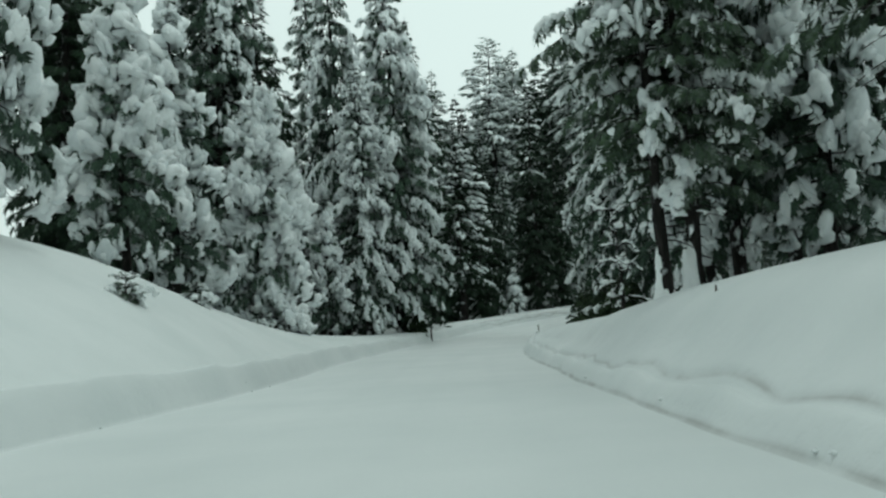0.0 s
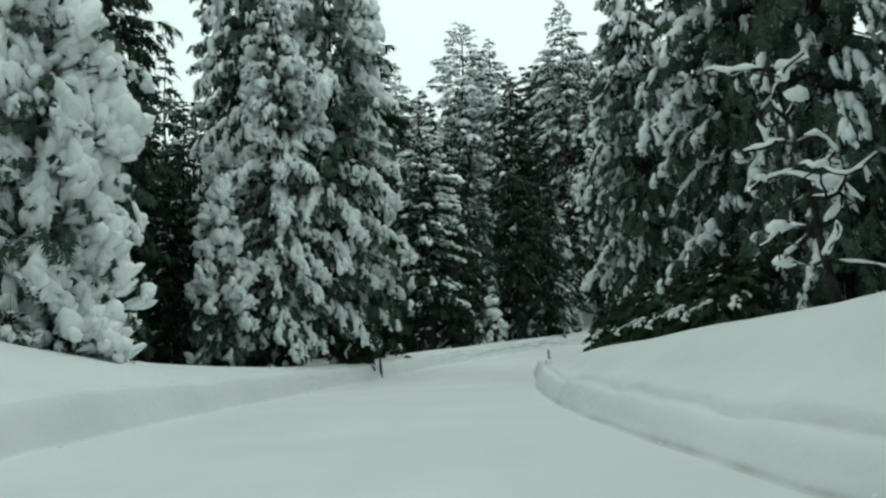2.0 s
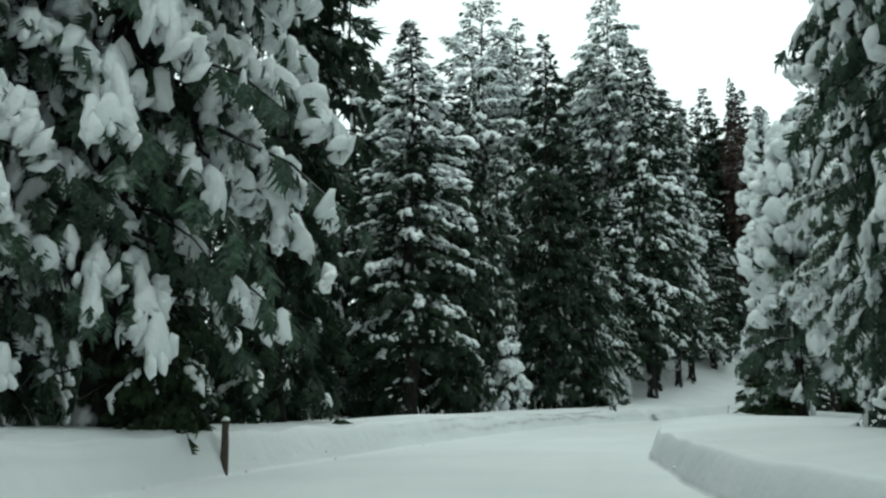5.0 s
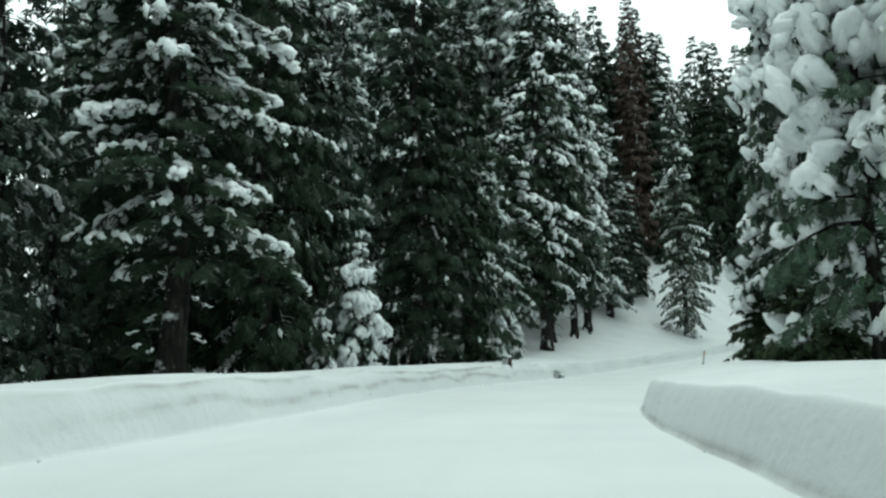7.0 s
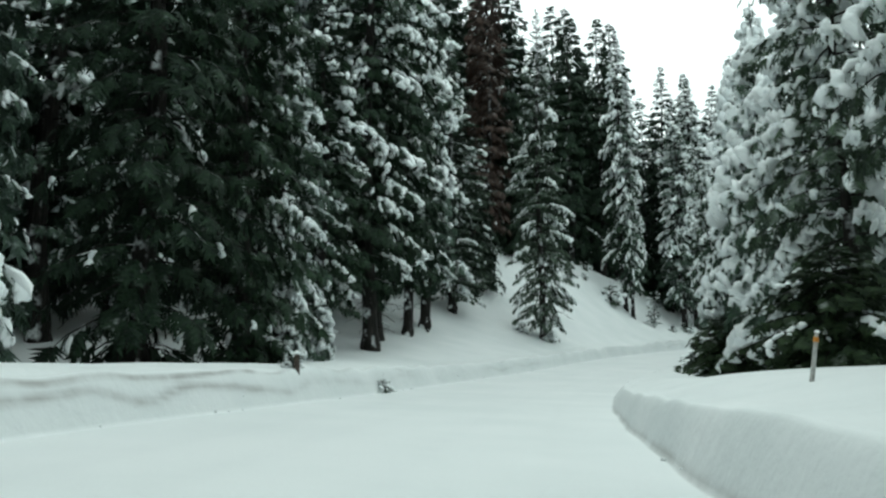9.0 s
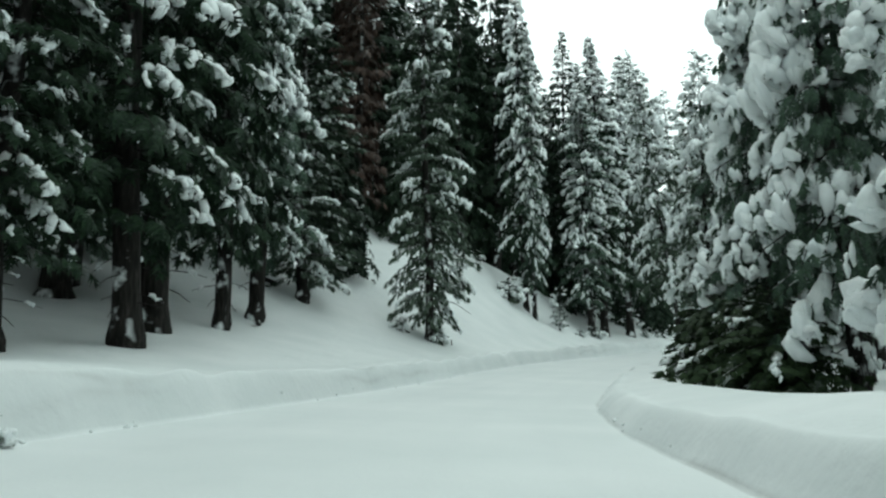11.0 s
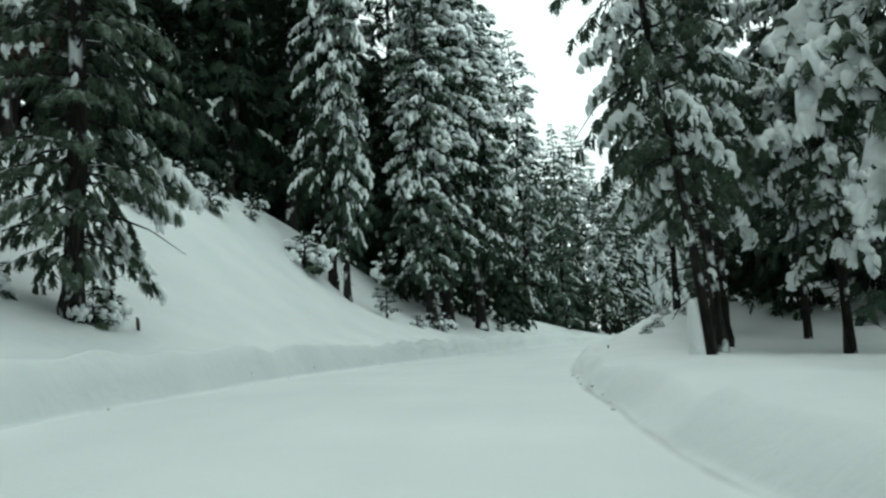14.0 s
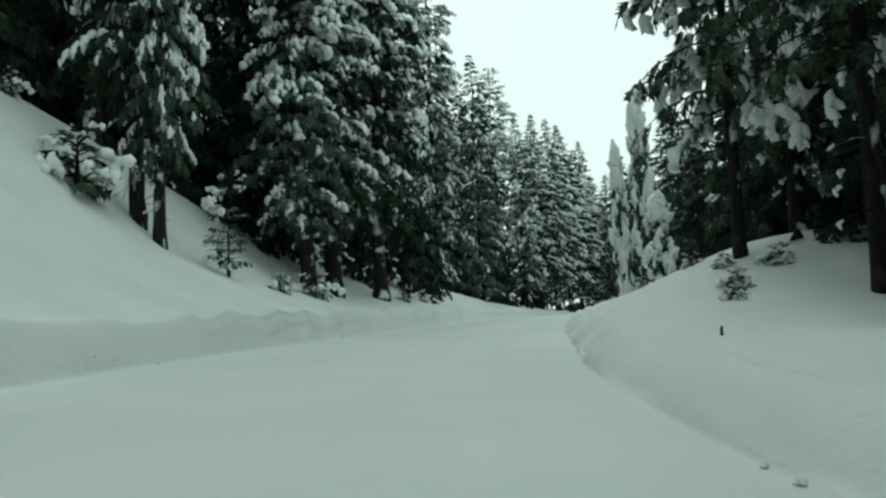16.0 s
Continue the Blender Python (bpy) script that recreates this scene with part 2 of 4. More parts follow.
def wave(x, y, seed=0.0):
    """A soft unevenness of about plus or minus one."""
    return (np.sin(x * 0.83 + 1.7 * np.sin(y * 0.61 + seed) + seed) + np.sin(y * 1.07 + 1.3 * np.sin(x * 0.47 + 2 * seed)) + 0.5 * np.sin(x * 2.3 + y * 1.9 + seed)) / 2.5


def clumps(x, y, seed=0.0):
    """Irregular value noise of about plus or minus one."""
    i, j = np.floor(x), np.floor(y)
    u, v = x - i, y - j
    u, v = u * u * (3 - 2 * u), v * v * (3 - 2 * v)

    def lattice(a, c):
        return np.modf(np.abs(np.sin(a * 12.9898 + c * 78.233 + seed) * 4375.5453))[0]
    return 2 * ((lattice(i, j) * (1 - u) + lattice(i + 1, j) * u) * (1 - v) + (lattice(i, j + 1) * (1 - u) + lattice(i + 1, j + 1) * u) * v) - 1


def wobble(s):
    return 0.09 * wave(s * 0.5, s * 0.22, 3.0)


def side(d, s, foot, rows, outs, width, cant, inner=False):
    """Height above the line on one side, d metres out from it (d positive)."""
    prof = table(rows, s)
    foot = foot + wobble(s)
    base = cant * np.minimum(d, foot)
    hold = prof[..., 0] * (1 + 0.05 * wave(s * 0.6, s * 0.35, 5.0))

    def beyond(dd):
        x = np.stack([foot + width, *[np.full_like(s, o) for o in outs]], -1)
        h = np.concatenate([hold[..., None], prof[..., 1:]], -1)
        out = np.full_like(s, 0.0)
        for j in range(len(outs)):
            f = np.clip((dd - x[..., j]) / (x[..., j + 1] - x[..., j]), 0, 1)
            out = out + (h[..., j + 1] - h[..., j]) * f
        return h[..., 0] + out
    soft = np.clip((d - foot - width) * 0.45, 0, 1.6)
    land = sum(beyond(d + o * soft) for o in (-1, -0.5, 0, 0.5, 1)) / 5
    f = np.clip((d - foot) / width, 0, 1)
    f = np.clip(1.25 * f, 0, 1) ** 0.8
    f = f * f * (3 - 2 * f) * 0.6 + f * 0.4
    lumps = 0.09 * wave(s * 0.6, d * 0.7, 1.0) + 0.22 * wave(s * 0.27, d * 0.33, 2.0) * np.clip((d - foot - 2) / 5, 0, 1)
    x = d - foot
    crumb = (np.where((s > 60) & (s < 125) & inner, 0.03, 0.075) * clumps(s * 0.7, d * 1.6, 6.0) + 0.015 * clumps(s * 1.3, d * 2.9, 8.0)) * np.clip(x / 0.12, 0, 1) * np.clip((1.5 - x) / 0.8, 0, 1) * (1 + np.clip((s - 150) / 20, 0, 1))
    y = x - 0.55 - 0.06 * clumps(s * 0.45, s * 0.1, 4.0) - 0.05 * clumps(s * 1.3, s * 0.2, 3.0)  # a broken ledge left by the plough
    ledge = (0.1 * (np.clip(y / 0.07, 0, 1) - np.clip((y + 0.4) / 0.47, 0, 1)) if inner else 0.0 * y) * np.clip((70 - s) / 20, 0, 1) * np.clip(0.7 + 0.6 * wave(s * 0.3, s * 0.17, 2.0), 0, 1)
    shelf = (-0.1 * np.exp(-((x - 1.0) / 0.38) ** 2) if inner else 0.0 * x) * np.clip((60 - s) / 15, 0, 1)
    return base + f * (land - base) + crumb + ledge + shelf + lumps * np.clip((d - foot - 0.5 * width) / 1.0, 0, 1) * 0.7


def height(s, d):
    """Height of the snow above the line at s, d (arrays)."""
    s, d = np.broadcast_arrays(np.asarray(s, float), np.asarray(d, float))
    cant = np.interp(s, CANT[:, 0], CANT[:, 1])
    right = side(np.maximum(d, 0), s, np.interp(s, FOOT_R[:, 0], FOOT_R[:, 1]), RIGHT, OUT_R, np.interp(s, [0, 122, 140, 340], [0.42, 0.42, 0.85, 0.85]), -cant, True)
    left = side(np.maximum(-d, 0), s, np.interp(s, FOOT_L[:, 0], FOOT_L[:, 1]), LEFT, OUT_L, np.full_like(s, 0.5), cant)
    return np.where(d >= 0, right, left)


def place(s, d, up=0.0):
    """World points of s, d, up metres above the snow."""
    s, d = np.broadcast_arrays(np.asarray(s, float), np.asarray(d, float))
    x, y, z = (np.interp(s, LINE_S, LINE_P[:, i]) for i in range(3))
    tx, ty = np.interp(s, LINE_S, LINE_T[:, 0]), np.interp(s, LINE_S, LINE_T[:, 1])
    return np.stack([x + d * ty, y - d * tx, z + height(s, d) + up], -1)


def spot(s, d, up=0.0):
    return Vector(place(np.array([s]), np.array([d]), up)[0])


def mesh_of(name, v, f, mat, smooth=True):
    me = bpy.data.meshes.new(name)
    v, f = np.asarray(v, dtype=np.float32), np.asarray(f, dtype=np.int32)
    me.vertices.add(len(v))
    me.vertices.foreach_set("co", v.ravel())
    k = f.shape[1]
    me.loops.add(f.size)
    me.loops.foreach_set("vertex_index", f.ravel())
    me.polygons.add(len(f))
    me.polygons.foreach_set("loop_start", np.arange(0, f.size, k, dtype=np.int32))
    me.update(calc_edges=True)
    if smooth:
        me.shade_smooth()
    me.materials.append(mat)
    return me


def grid_faces(rows, cols, start=0):
    i, j = np.meshgrid(np.arange(rows - 1), np.arange(cols - 1), indexing="ij")
    a = (i * cols + j).ravel() + start
    return np.stack([a, a + cols, a + cols + 1, a + 1], 1)


# ---------------------------------------------------------------- ground and road
def build_ground():
    s = np.r_[np.arange(-55, 0, 1.4), np.arange(0, 50, 0.25), np.arange(50, 215, 0.4), np.arange(215, 336, 1.2)]
    # columns that keep to the foot of each ploughed face: first inside it, then outwards
    inner = np.array([0, 0.3, 0.6, 0.8, 0.92, 0.97])
    face = np.r_[np.linspace(0, 0.72, 25), np.linspace(0.78, 1.2, 8), np.arange(1.3, 2.4, 0.18), np.arange(2.6, 6.5, 0.4), np.arange(6.8, 26, 1.1), np.linspace(27, 80, 16)]
    S = np.repeat(s[:, None], 2 * (len(inner) + len(face)) - 1, 1)
    fr = np.interp(s, FOOT_R[:, 0], FOOT_R[:, 1]) + wobble(s)
    fl = np.interp(s, FOOT_L[:, 0], FOOT_L[:, 1]) + wobble(s)
    right = np.hstack([fr[:, None] * inner, fr[:, None] + face])
    left = np.hstack([fl[:, None] * inner, fl[:, None] + face])
    D = np.hstack([-left[:, :0:-1], right])
    v = place(S, D).reshape(-1, 3)
    f = grid_faces(*S.shape)
    # the far country, one coarse sheet to the horizon, under the near one
    g = np.sign(np.linspace(-1, 1, 81)) * np.abs(np.linspace(-1, 1, 81)) ** 2.0 * 2400
    X, Y = np.meshgrid(g + 60, g + 110, indexing="ij")
    r = np.hypot(X - 60, Y - 110)
    near_s, gap = np.zeros_like(X), np.zeros_like(X)
    for i in range(len(g)):
        q = np.hypot(X[i][:, None] - LINE_P[None, :, 0], Y[i][:, None] - LINE_P[None, :, 1])
        k = q.argmin(1)
        near_s[i] = LINE_S[k]
        gap[i] = q.min(1) * np.sign((X[i] - LINE_P[k, 0]) * LINE_T[k, 1] - (Y[i] - LINE_P[k, 1]) * LINE_T[k, 0])
    hug = place(near_s, np.clip(gap, -79, 79))[..., 2] - 5.0 + 5.3 * np.clip((np.abs(gap) - 58) / 18, 0, 1)
    out = np.clip((np.abs(gap) - 90) / 200, 0, 1)
    far = np.stack([X, Y, hug * (1 - out) + out * (3 + 22 * np.clip((r - 260) / 900, 0, 1))], -1).reshape(-1, 3)
    f2 = grid_faces(81, 81, len(v))
    me = mesh_of("ground", np.vstack([v, far]), np.vstack([f, f2]), SNOW)
    # dark lines along the foot of the ploughed faces and in ragged seams above it
    fr, fl, wob = fr[:, None], fl[:, None], 0.0
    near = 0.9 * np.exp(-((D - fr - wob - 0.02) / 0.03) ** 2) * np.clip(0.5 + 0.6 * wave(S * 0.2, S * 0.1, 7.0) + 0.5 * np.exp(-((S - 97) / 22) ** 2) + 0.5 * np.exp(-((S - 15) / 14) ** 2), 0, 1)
    # shade under the plough's ledge, painted along its lip
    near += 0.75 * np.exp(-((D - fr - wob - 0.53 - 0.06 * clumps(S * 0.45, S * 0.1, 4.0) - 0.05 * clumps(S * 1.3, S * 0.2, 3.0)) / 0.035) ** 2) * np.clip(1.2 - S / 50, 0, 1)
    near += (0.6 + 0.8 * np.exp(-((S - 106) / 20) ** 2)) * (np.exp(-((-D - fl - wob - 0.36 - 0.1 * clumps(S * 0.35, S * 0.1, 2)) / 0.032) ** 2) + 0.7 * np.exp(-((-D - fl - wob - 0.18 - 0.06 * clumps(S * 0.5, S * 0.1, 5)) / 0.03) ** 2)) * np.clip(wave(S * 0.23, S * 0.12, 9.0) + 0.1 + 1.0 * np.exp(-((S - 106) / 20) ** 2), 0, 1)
    at = me.attributes.new("dark_seam", "FLOAT", "POINT")
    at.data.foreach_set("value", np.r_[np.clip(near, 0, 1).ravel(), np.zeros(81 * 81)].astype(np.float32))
    return tagged(new("ground", me), "deep fresh snow over the ploughed banks and forest floor", "ground", kind="structure")


def build_road():
    s = np.arange(-55, 327, 1.0)
    u = np.linspace(0, 1, 34)
    S, U = np.meshgrid(s, u, indexing="ij")
    fr, fl = np.interp(S, FOOT_R[:, 0], FOOT_R[:, 1]) + wobble(S) - 0.05, np.interp(S, FOOT_L[:, 0], FOOT_L[:, 1]) + wobble(S) - 0.05
    D = -fl + (fr + fl) * U
    v = place(S, D)
    v[..., 2] += 0.012 - 0.01 * (np.abs(U - 0.5) > 0.49)
    wheel = sum(np.exp(-((D - c - 0.12 * wave(S * 0.05, S * 0.03, c)) / 0.22) ** 2) for c in (-0.9, 0.65, -4.4, -2.9))
    v[..., 2] -= 0.005 * wheel
    me = mesh_of("road", v.reshape(-1, 3), grid_faces(len(s), len(u)), ROAD_SNOW)
    at = me.attributes.new("wheel", "FLOAT", "POINT")
    at.data.foreach_set("value", np.clip(wheel, 0, 1).ravel().astype(np.float32))
    return tagged(new("road", me), "snow-packed forest road with faint wheel tracks", "road", kind="structure")


build_ground()
build_road()

# ---------------------------------------------------------------- trees
def icosphere(level):
    """Level 1: 20 faces; level 2: 32 faces; level 3: 80 faces."""
    bm = bmesh.new()
    if level == 2:
        v = [(1, 0, 0), (-1, 0, 0), (0, 1, 0), (0, -1, 0), (0, 0, 1), (0, 0, -1)]
        q = [bm.verts.new(p) for p in v]
        for a, c, e in ((0, 2, 4), (2, 1, 4), (1, 3, 4), (3, 0, 4), (2, 0, 5), (1, 2, 5), (3, 1, 5), (0, 3, 5)):
            bm.faces.new((q[a], q[c], q[e]))
        bmesh.ops.subdivide_edges(bm, edges=bm.edges[:], cuts=1, use_grid_fill=True)
        bmesh.ops.triangulate(bm, faces=bm.faces[:])
        for p in bm.verts:
            p.co.normalize()
    else:
        bmesh.ops.create_icosphere(bm, subdivisions=1 if level == 1 else 2, radius=1.0)
    bm.verts.index_update()
    v = np.array([p.co[:] for p in bm.verts])
    f = np.array([[p.index for p in q.verts] for q in bm.faces])
    bm.free()
    return v, f


def lump_shapes(level, rng, count=10):
    """Snow pads: an uneven cushion with a flat underside, and fingers of snow that hang from its outer hem."""
    out = []
    for k in range(count):
        vs, fs, at = [], [], 0
        for q in range(1 + (1, 2, 3)[level - 1]):
            p, f = icosphere(level if q == 0 else max(1, level - 1))
            p = p.copy()
            for i in range(3):
                way = rng.standard_normal(3)
                p *= (1 + 0.2 * np.sin(1.8 * p @ way + rng.uniform(0, 6.28)))[:, None]
            x, y, z = p.T
            if q == 0:
                x = x + 0.3 * np.clip(x, 0, 1) * np.sin(3.2 * y + rng.uniform(0, 6.28))
                y = 0.85 * y * (0.74 + 0.3 * np.clip(x, -1, 1)) + rng.uniform(-0.2, 0.2) * x
                z = np.where(z < 0, 0.45 * z, 1.15 * z) - rng.uniform(0.3, 0.9) * ((np.clip(x, -1, 1.4) + 1) / 2) ** 2
                x = 0.28 + 0.5 * x
            else:
                a, side_way = rng.uniform(0.35, 0.95), rng.uniform(-0.95, 0.95)
                long = rng.uniform(0.7, 1.5)
                x, y, z = a + 0.26 * x * (1 + 0.3 * z), side_way + 0.34 * y * (1 + 0.25 * z), 0.15 - 0.75 * long + long * z
            vs.append(np.stack([x, y, z], 1))
            fs.append(f + at)
            at += len(p)
        out.append((np.vstack(vs), np.vstack(fs)))
    return out


def spray_shape(pairs, rng):
    """A drooping feathery twig: a thin spine with pointed side shoots, unit length along x."""
    v, f = [], []

    def shoot(x, a, ln, w, drop):
        ca, sa = math.cos(a), math.sin(a)
        z0 = -0.35 * x * x
        k = len(v)
        for px, py, pz in ((0, w, 0), (0, -w, 0), (ln, 0, -drop)):
            v.append((x + px * ca - py * sa, px * sa + py * ca, z0 + pz + (0.02 if py else 0)))
        f.append((k, k + 1, k + 2))
    for q in range(pairs):
        x = 0.06 + 0.72 * q / pairs
        ln = (0.62 - 0.30 * q / pairs) * rng.uniform(0.75, 1.25)
        w = 0.09 if pairs > 4 else 0.13
        shoot(x, rng.uniform(0.6, 1.15), ln, w, rng.uniform(0.1, 0.45) * ln)
        shoot(x + 0.04, -rng.uniform(0.6, 1.15), ln, w, rng.uniform(0.1, 0.45) * ln)
    shoot(0.0, 0.0, 0.7, 0.10, 0.12)
    shoot(0.55, rng.uniform(-0.2, 0.2), 0.5, 0.11, 0.3)
    return np.array(v), np.array(f)


def stamp(shapes, pos, fwd, scale, rng, roll=0.25):
    """Copies of the shapes at pos, x along fwd, each scaled by a row of three."""
    vs, fs, at = [], [], 0
    fwd = fwd / np.linalg.norm(fwd, axis=1)[:, None]
    up = np.array([0, 0, 1.0]) + roll * rng.standard_normal((len(pos), 3))
    sidev = np.cross(up, fwd)
    sidev /= np.linalg.norm(sidev, axis=1)[:, None]
    up = np.cross(fwd, sidev)
    pick = rng.integers(0, len(shapes), len(pos))
    for k, (tv, tf) in enumerate(shapes):
        m = pick == k
        if not m.any():
            continue
        q = tv[None] * scale[m][:, None, :]
        v = pos[m][:, None] + q[..., :1] * fwd[m][:, None] + q[..., 1:2] * sidev[m][:, None] + q[..., 2:] * up[m][:, None]
        n = m.sum()
        vs.append(v.reshape(-1, 3))
        fs.append((tf[None] + (np.arange(n) * len(tv))[:, None, None]).reshape(-1, 3) + at)
        at += n * len(tv)
    return np.vstack(vs), np.vstack(fs)


def tube(points, radii, sides, rng=None):
    """A tapered tube along points."""
    points, radii = np.asarray(points, float), np.asarray(radii, float)
    t = np.gradient(points, axis=0)
    t /= np.linalg.norm(t, axis=1)[:, None]
    ref = np.where(np.abs(t[:, 2:]) > 0.9, np.array([[1.0, 0, 0]]), np.array([[0, 0, 1.0]]))
    a = np.cross(t, ref)
    a /= np.linalg.norm(a, axis=1)[:, None]
    b = np.cross(t, a)
    ang = np.linspace(0, 2 * math.pi, sides, endpoint=False)
    rr = radii[:, None] * (1 + (0.10 * rng.standard_normal((len(points), sides)) if rng is not None else 0))
    v = points[:, None] + rr[..., None] * (np.cos(ang)[None, :, None] * a[:, None] + np.sin(ang)[None, :, None] * b[:, None])
    f = []
    n = len(points)
    for i in range(n - 1):
        for j in range(sides):
            k = (j + 1) % sides
            f.append((i * sides + j, i * sides + k, (i + 1) * sides + k))
            f.append((i * sides + j, (i + 1) * sides + k, (i + 1) * sides + j))
    return v.reshape(-1, 3), np.array(f)


def build_tree(name, label, seed, h, r, clear=0.12, spray=0.5, whorl=0.55, per=5, shape=0.9, droop=0.3, rise=0.25, snow=0.6, pad=(0.5, 0.3, 0.2),
               blades=6, level=2, needles=None, bare=0.0, trunk_r=None, hood=0.0, bend=0.0, tuft=1.0, hang=0.4, tip=0.26, fade=0.0, inner=0.22, ribbon=0.7, dab=0.7, whole=True):
    """A conifer of height h and crown radius r, standing at the origin: trunk, limbs, crown, snow_load.
    The snow lies bough by bough: a loaded bough carries a chain of cushions and hanging tongues, its neighbour may be bare."""
    rng = np.random.default_rng(seed)
    trunk_r = trunk_r or 0.0115 * h + 0.03
    # trunk
    zs = np.r_[-1.2, 0, 0.25, 0.8, np.linspace(1.8, h, 12)]
    sway = np.stack([bend * (zs / h) ** 2 * h + 0.006 * h * np.sin(zs * 0.35 + seed), 0.006 * h * np.cos(zs * 0.27 + seed), zs], 1)
    rad = trunk_r * np.clip(1 - zs / h, 0.03, 1) ** 0.85 * np.where(zs < 0.5, 1.25, 1.0)
    tv, tf = tube(sway, rad, 9, rng)

    def axis(z):
        return np.stack([np.interp(z, zs, sway[:, i]) for i in range(3)], -1)
    # limbs
    lv, lf, at = [], [], 0
    P, F, W = [], [], []
    SP, SF, SG = [], [], []  # snow: place, way, size
    ph = rng.uniform(0, 6.28, 4)

    def cushion(p, way, g, u):
        SP.append(p + np.array([0, 0, 0.35 * pad[2] * g]))
        SF.append(way)
        SG.append(1.22 * g * np.array(pad) * rng.uniform(0.72, 1.35, 3) * min(1.0, 0.3 + 2.2 * (1 - u)))

    def limb(pts, ra, rb):
        nonlocal at
        v, f = tube(pts, np.linspace(ra, rb, len(pts)), 3)
        lv.append(v)
        lf.append(f + at)
        at += len(v)

    t = np.linspace(0, 1, 4)
    z = low = h * clear
    while z < h * 0.985:
        u = (z - low) / (h - low)
        length0 = max(r * ((1 - u) ** shape) * (0.55 + 0.45 * min(1, u * 6 + 0.35)), min(0.85 * r, tip * (h - z)) if u > 0.3 else 0.0) + 0.05
        az0 = rng.uniform(0, 6.28)
        for k in range(per):
            ln = length0 * rng.uniform(0.62, 1.12)
            az = az0 + 6.28 * k / per + 0.38 * rng.standard_normal()
            load = 0.85 + 0.4 * math.sin(2 * az + 0.35 * z + ph[0]) + 0.35 * math.sin(3 * az - 0.8 * z + ph[1]) + 0.45 * rng.standard_normal()
            load = min(max(load, 0.05), 1.6) * (1 - fade * min(max(1 - u / 0.6, 0), 1))
            out = np.array([math.cos(az), math.sin(az), 0])
            dz = (rise * (0.3 + u) + 0.5 * u ** 4) * t * ln - droop * (1.3 - 0.7 * u) * t ** 2 * ln * rng.uniform(0.7, 1.1) * (0.8 + 0.25 * load)
            pts = axis(np.array([z + rng.uniform(-0.3, 0.3) * whorl]))[0] + out * (t * ln)[:, None] + np.array([0, 0, 1]) * dz[:, None]
            if level > 1 or rng.random() < 0.6:
                limb(pts, 0.012 * ln + 0.012, 0.006)
            grade = np.gradient(dz, t * ln + 1e-6)
            naked = rng.random() < bare
            laden = rng.random() < 1.5 * snow * load
            if laden:
                step = pad[0] * 0.72 * (0.8 + 0.3 * load)
                for q in range(max(1, int(ribbon * ln / step))):
                    tt = 1.0 - (q + rng.uniform(0, 0.6)) * step / max(ln, 0.1)
                    if tt < 0.25:
                        break
                    p = np.array([np.interp(tt, t, pts[:, i]) for i in range(3)])
                    slope = float(np.interp(tt, t, grade)) - hang * (rng.uniform(0.4, 1.1) if q == 0 else 0.45 * tt)
                    cushion(p, np.array([math.cos(az) + 0.3 * rng.standard_normal(), math.sin(az) + 0.3 * rng.standard_normal(), slope]), (0.45 if naked else 0.6) + 0.4 * load * rng.uniform(0.4, 1.2), u)
            if naked:
                continue
            n = max(2, int(ln / (spray * 0.62)))
            wid = 0.34 * ln
            for q in range(n):
                tt = min(inner + (1 - inner) * (q + rng.uniform(0, 0.9)) / n, 1.0)
                p = np.array([np.interp(tt, t, pts[:, i]) for i in range(3)])
                slope = float(np.interp(tt, t, grade))
                for sgn in ((-1, 1) if tt < 0.93 else (0,)):
                    off = sgn * rng.uniform(0.15, 1.0) * wid * (1.05 - tt)
                    turn = az + sgn * rng.uniform(0.25, 0.9)
                    fw = np.array([math.cos(turn), math.sin(turn), slope - (rng.uniform(0.1, 0.4) + hang * rng.uniform(0.3, 1.3)) * (1 - 0.85 * u * u)])
                    w = spray * rng.uniform(0.75, 1.3) * tuft * min(1.0, 0.34 + 2.6 * (1 - u))
                    p2 = p + np.array([-math.sin(az), math.cos(az), 0]) * off - np.array([0, 0, 0.18 * abs(off)])
                    P.append(p2)
                    F.append(fw)
                    W.append(w)
                    if rng.random() < snow * (dab * load if laden else 0.28 * dab):
                        down = fw - np.array([0, 0, hang * rng.uniform(0.0, 1.1)])
                        cushion(p2 + 0.12 * w * fw, down, 0.5 + 0.35 * load * rng.uniform(0.5, 1.3), u)
        z += whorl * rng.uniform(0.8, 1.2) * (1.0 if u < 0.7 else 1.0 - 0.6 * (u - 0.7) / 0.3)
    # dead twigs on the bare stem below the crown
    if clear > 0.1 and level > 1:
        z = 0.3 * low
        while z < low:
            az = rng.uniform(0, 6.28)
            ln = 0.42 * r * rng.uniform(0.4, 1.1)
            pts = axis(np.array([z]))[0] + np.stack([math.cos(az) * t * ln, math.sin(az) * t * ln, (0.1 * t - rng.uniform(0.2, 0.6) * t * t) * ln], 1)
            limb(pts, 0.03, 0.008)
            if rng.random() < snow:
                cushion(pts[2], pts[2] - pts[1], 0.4, 0.0)
            z += 0.3 * whorl * rng.uniform(0.5, 1.5)
    P, F, W = np.array(P), np.array(F), np.array(W)
    shapes = [spray_shape(blades, rng) for k in range(4)]
    cv, cf = stamp(shapes, P, F, np.stack([W, W, W], 1), rng, 0.35)
    sv, sf = stamp(lump_shapes(level, rng), np.array(SP), np.array(SF), np.array(SG), rng, 0.15)
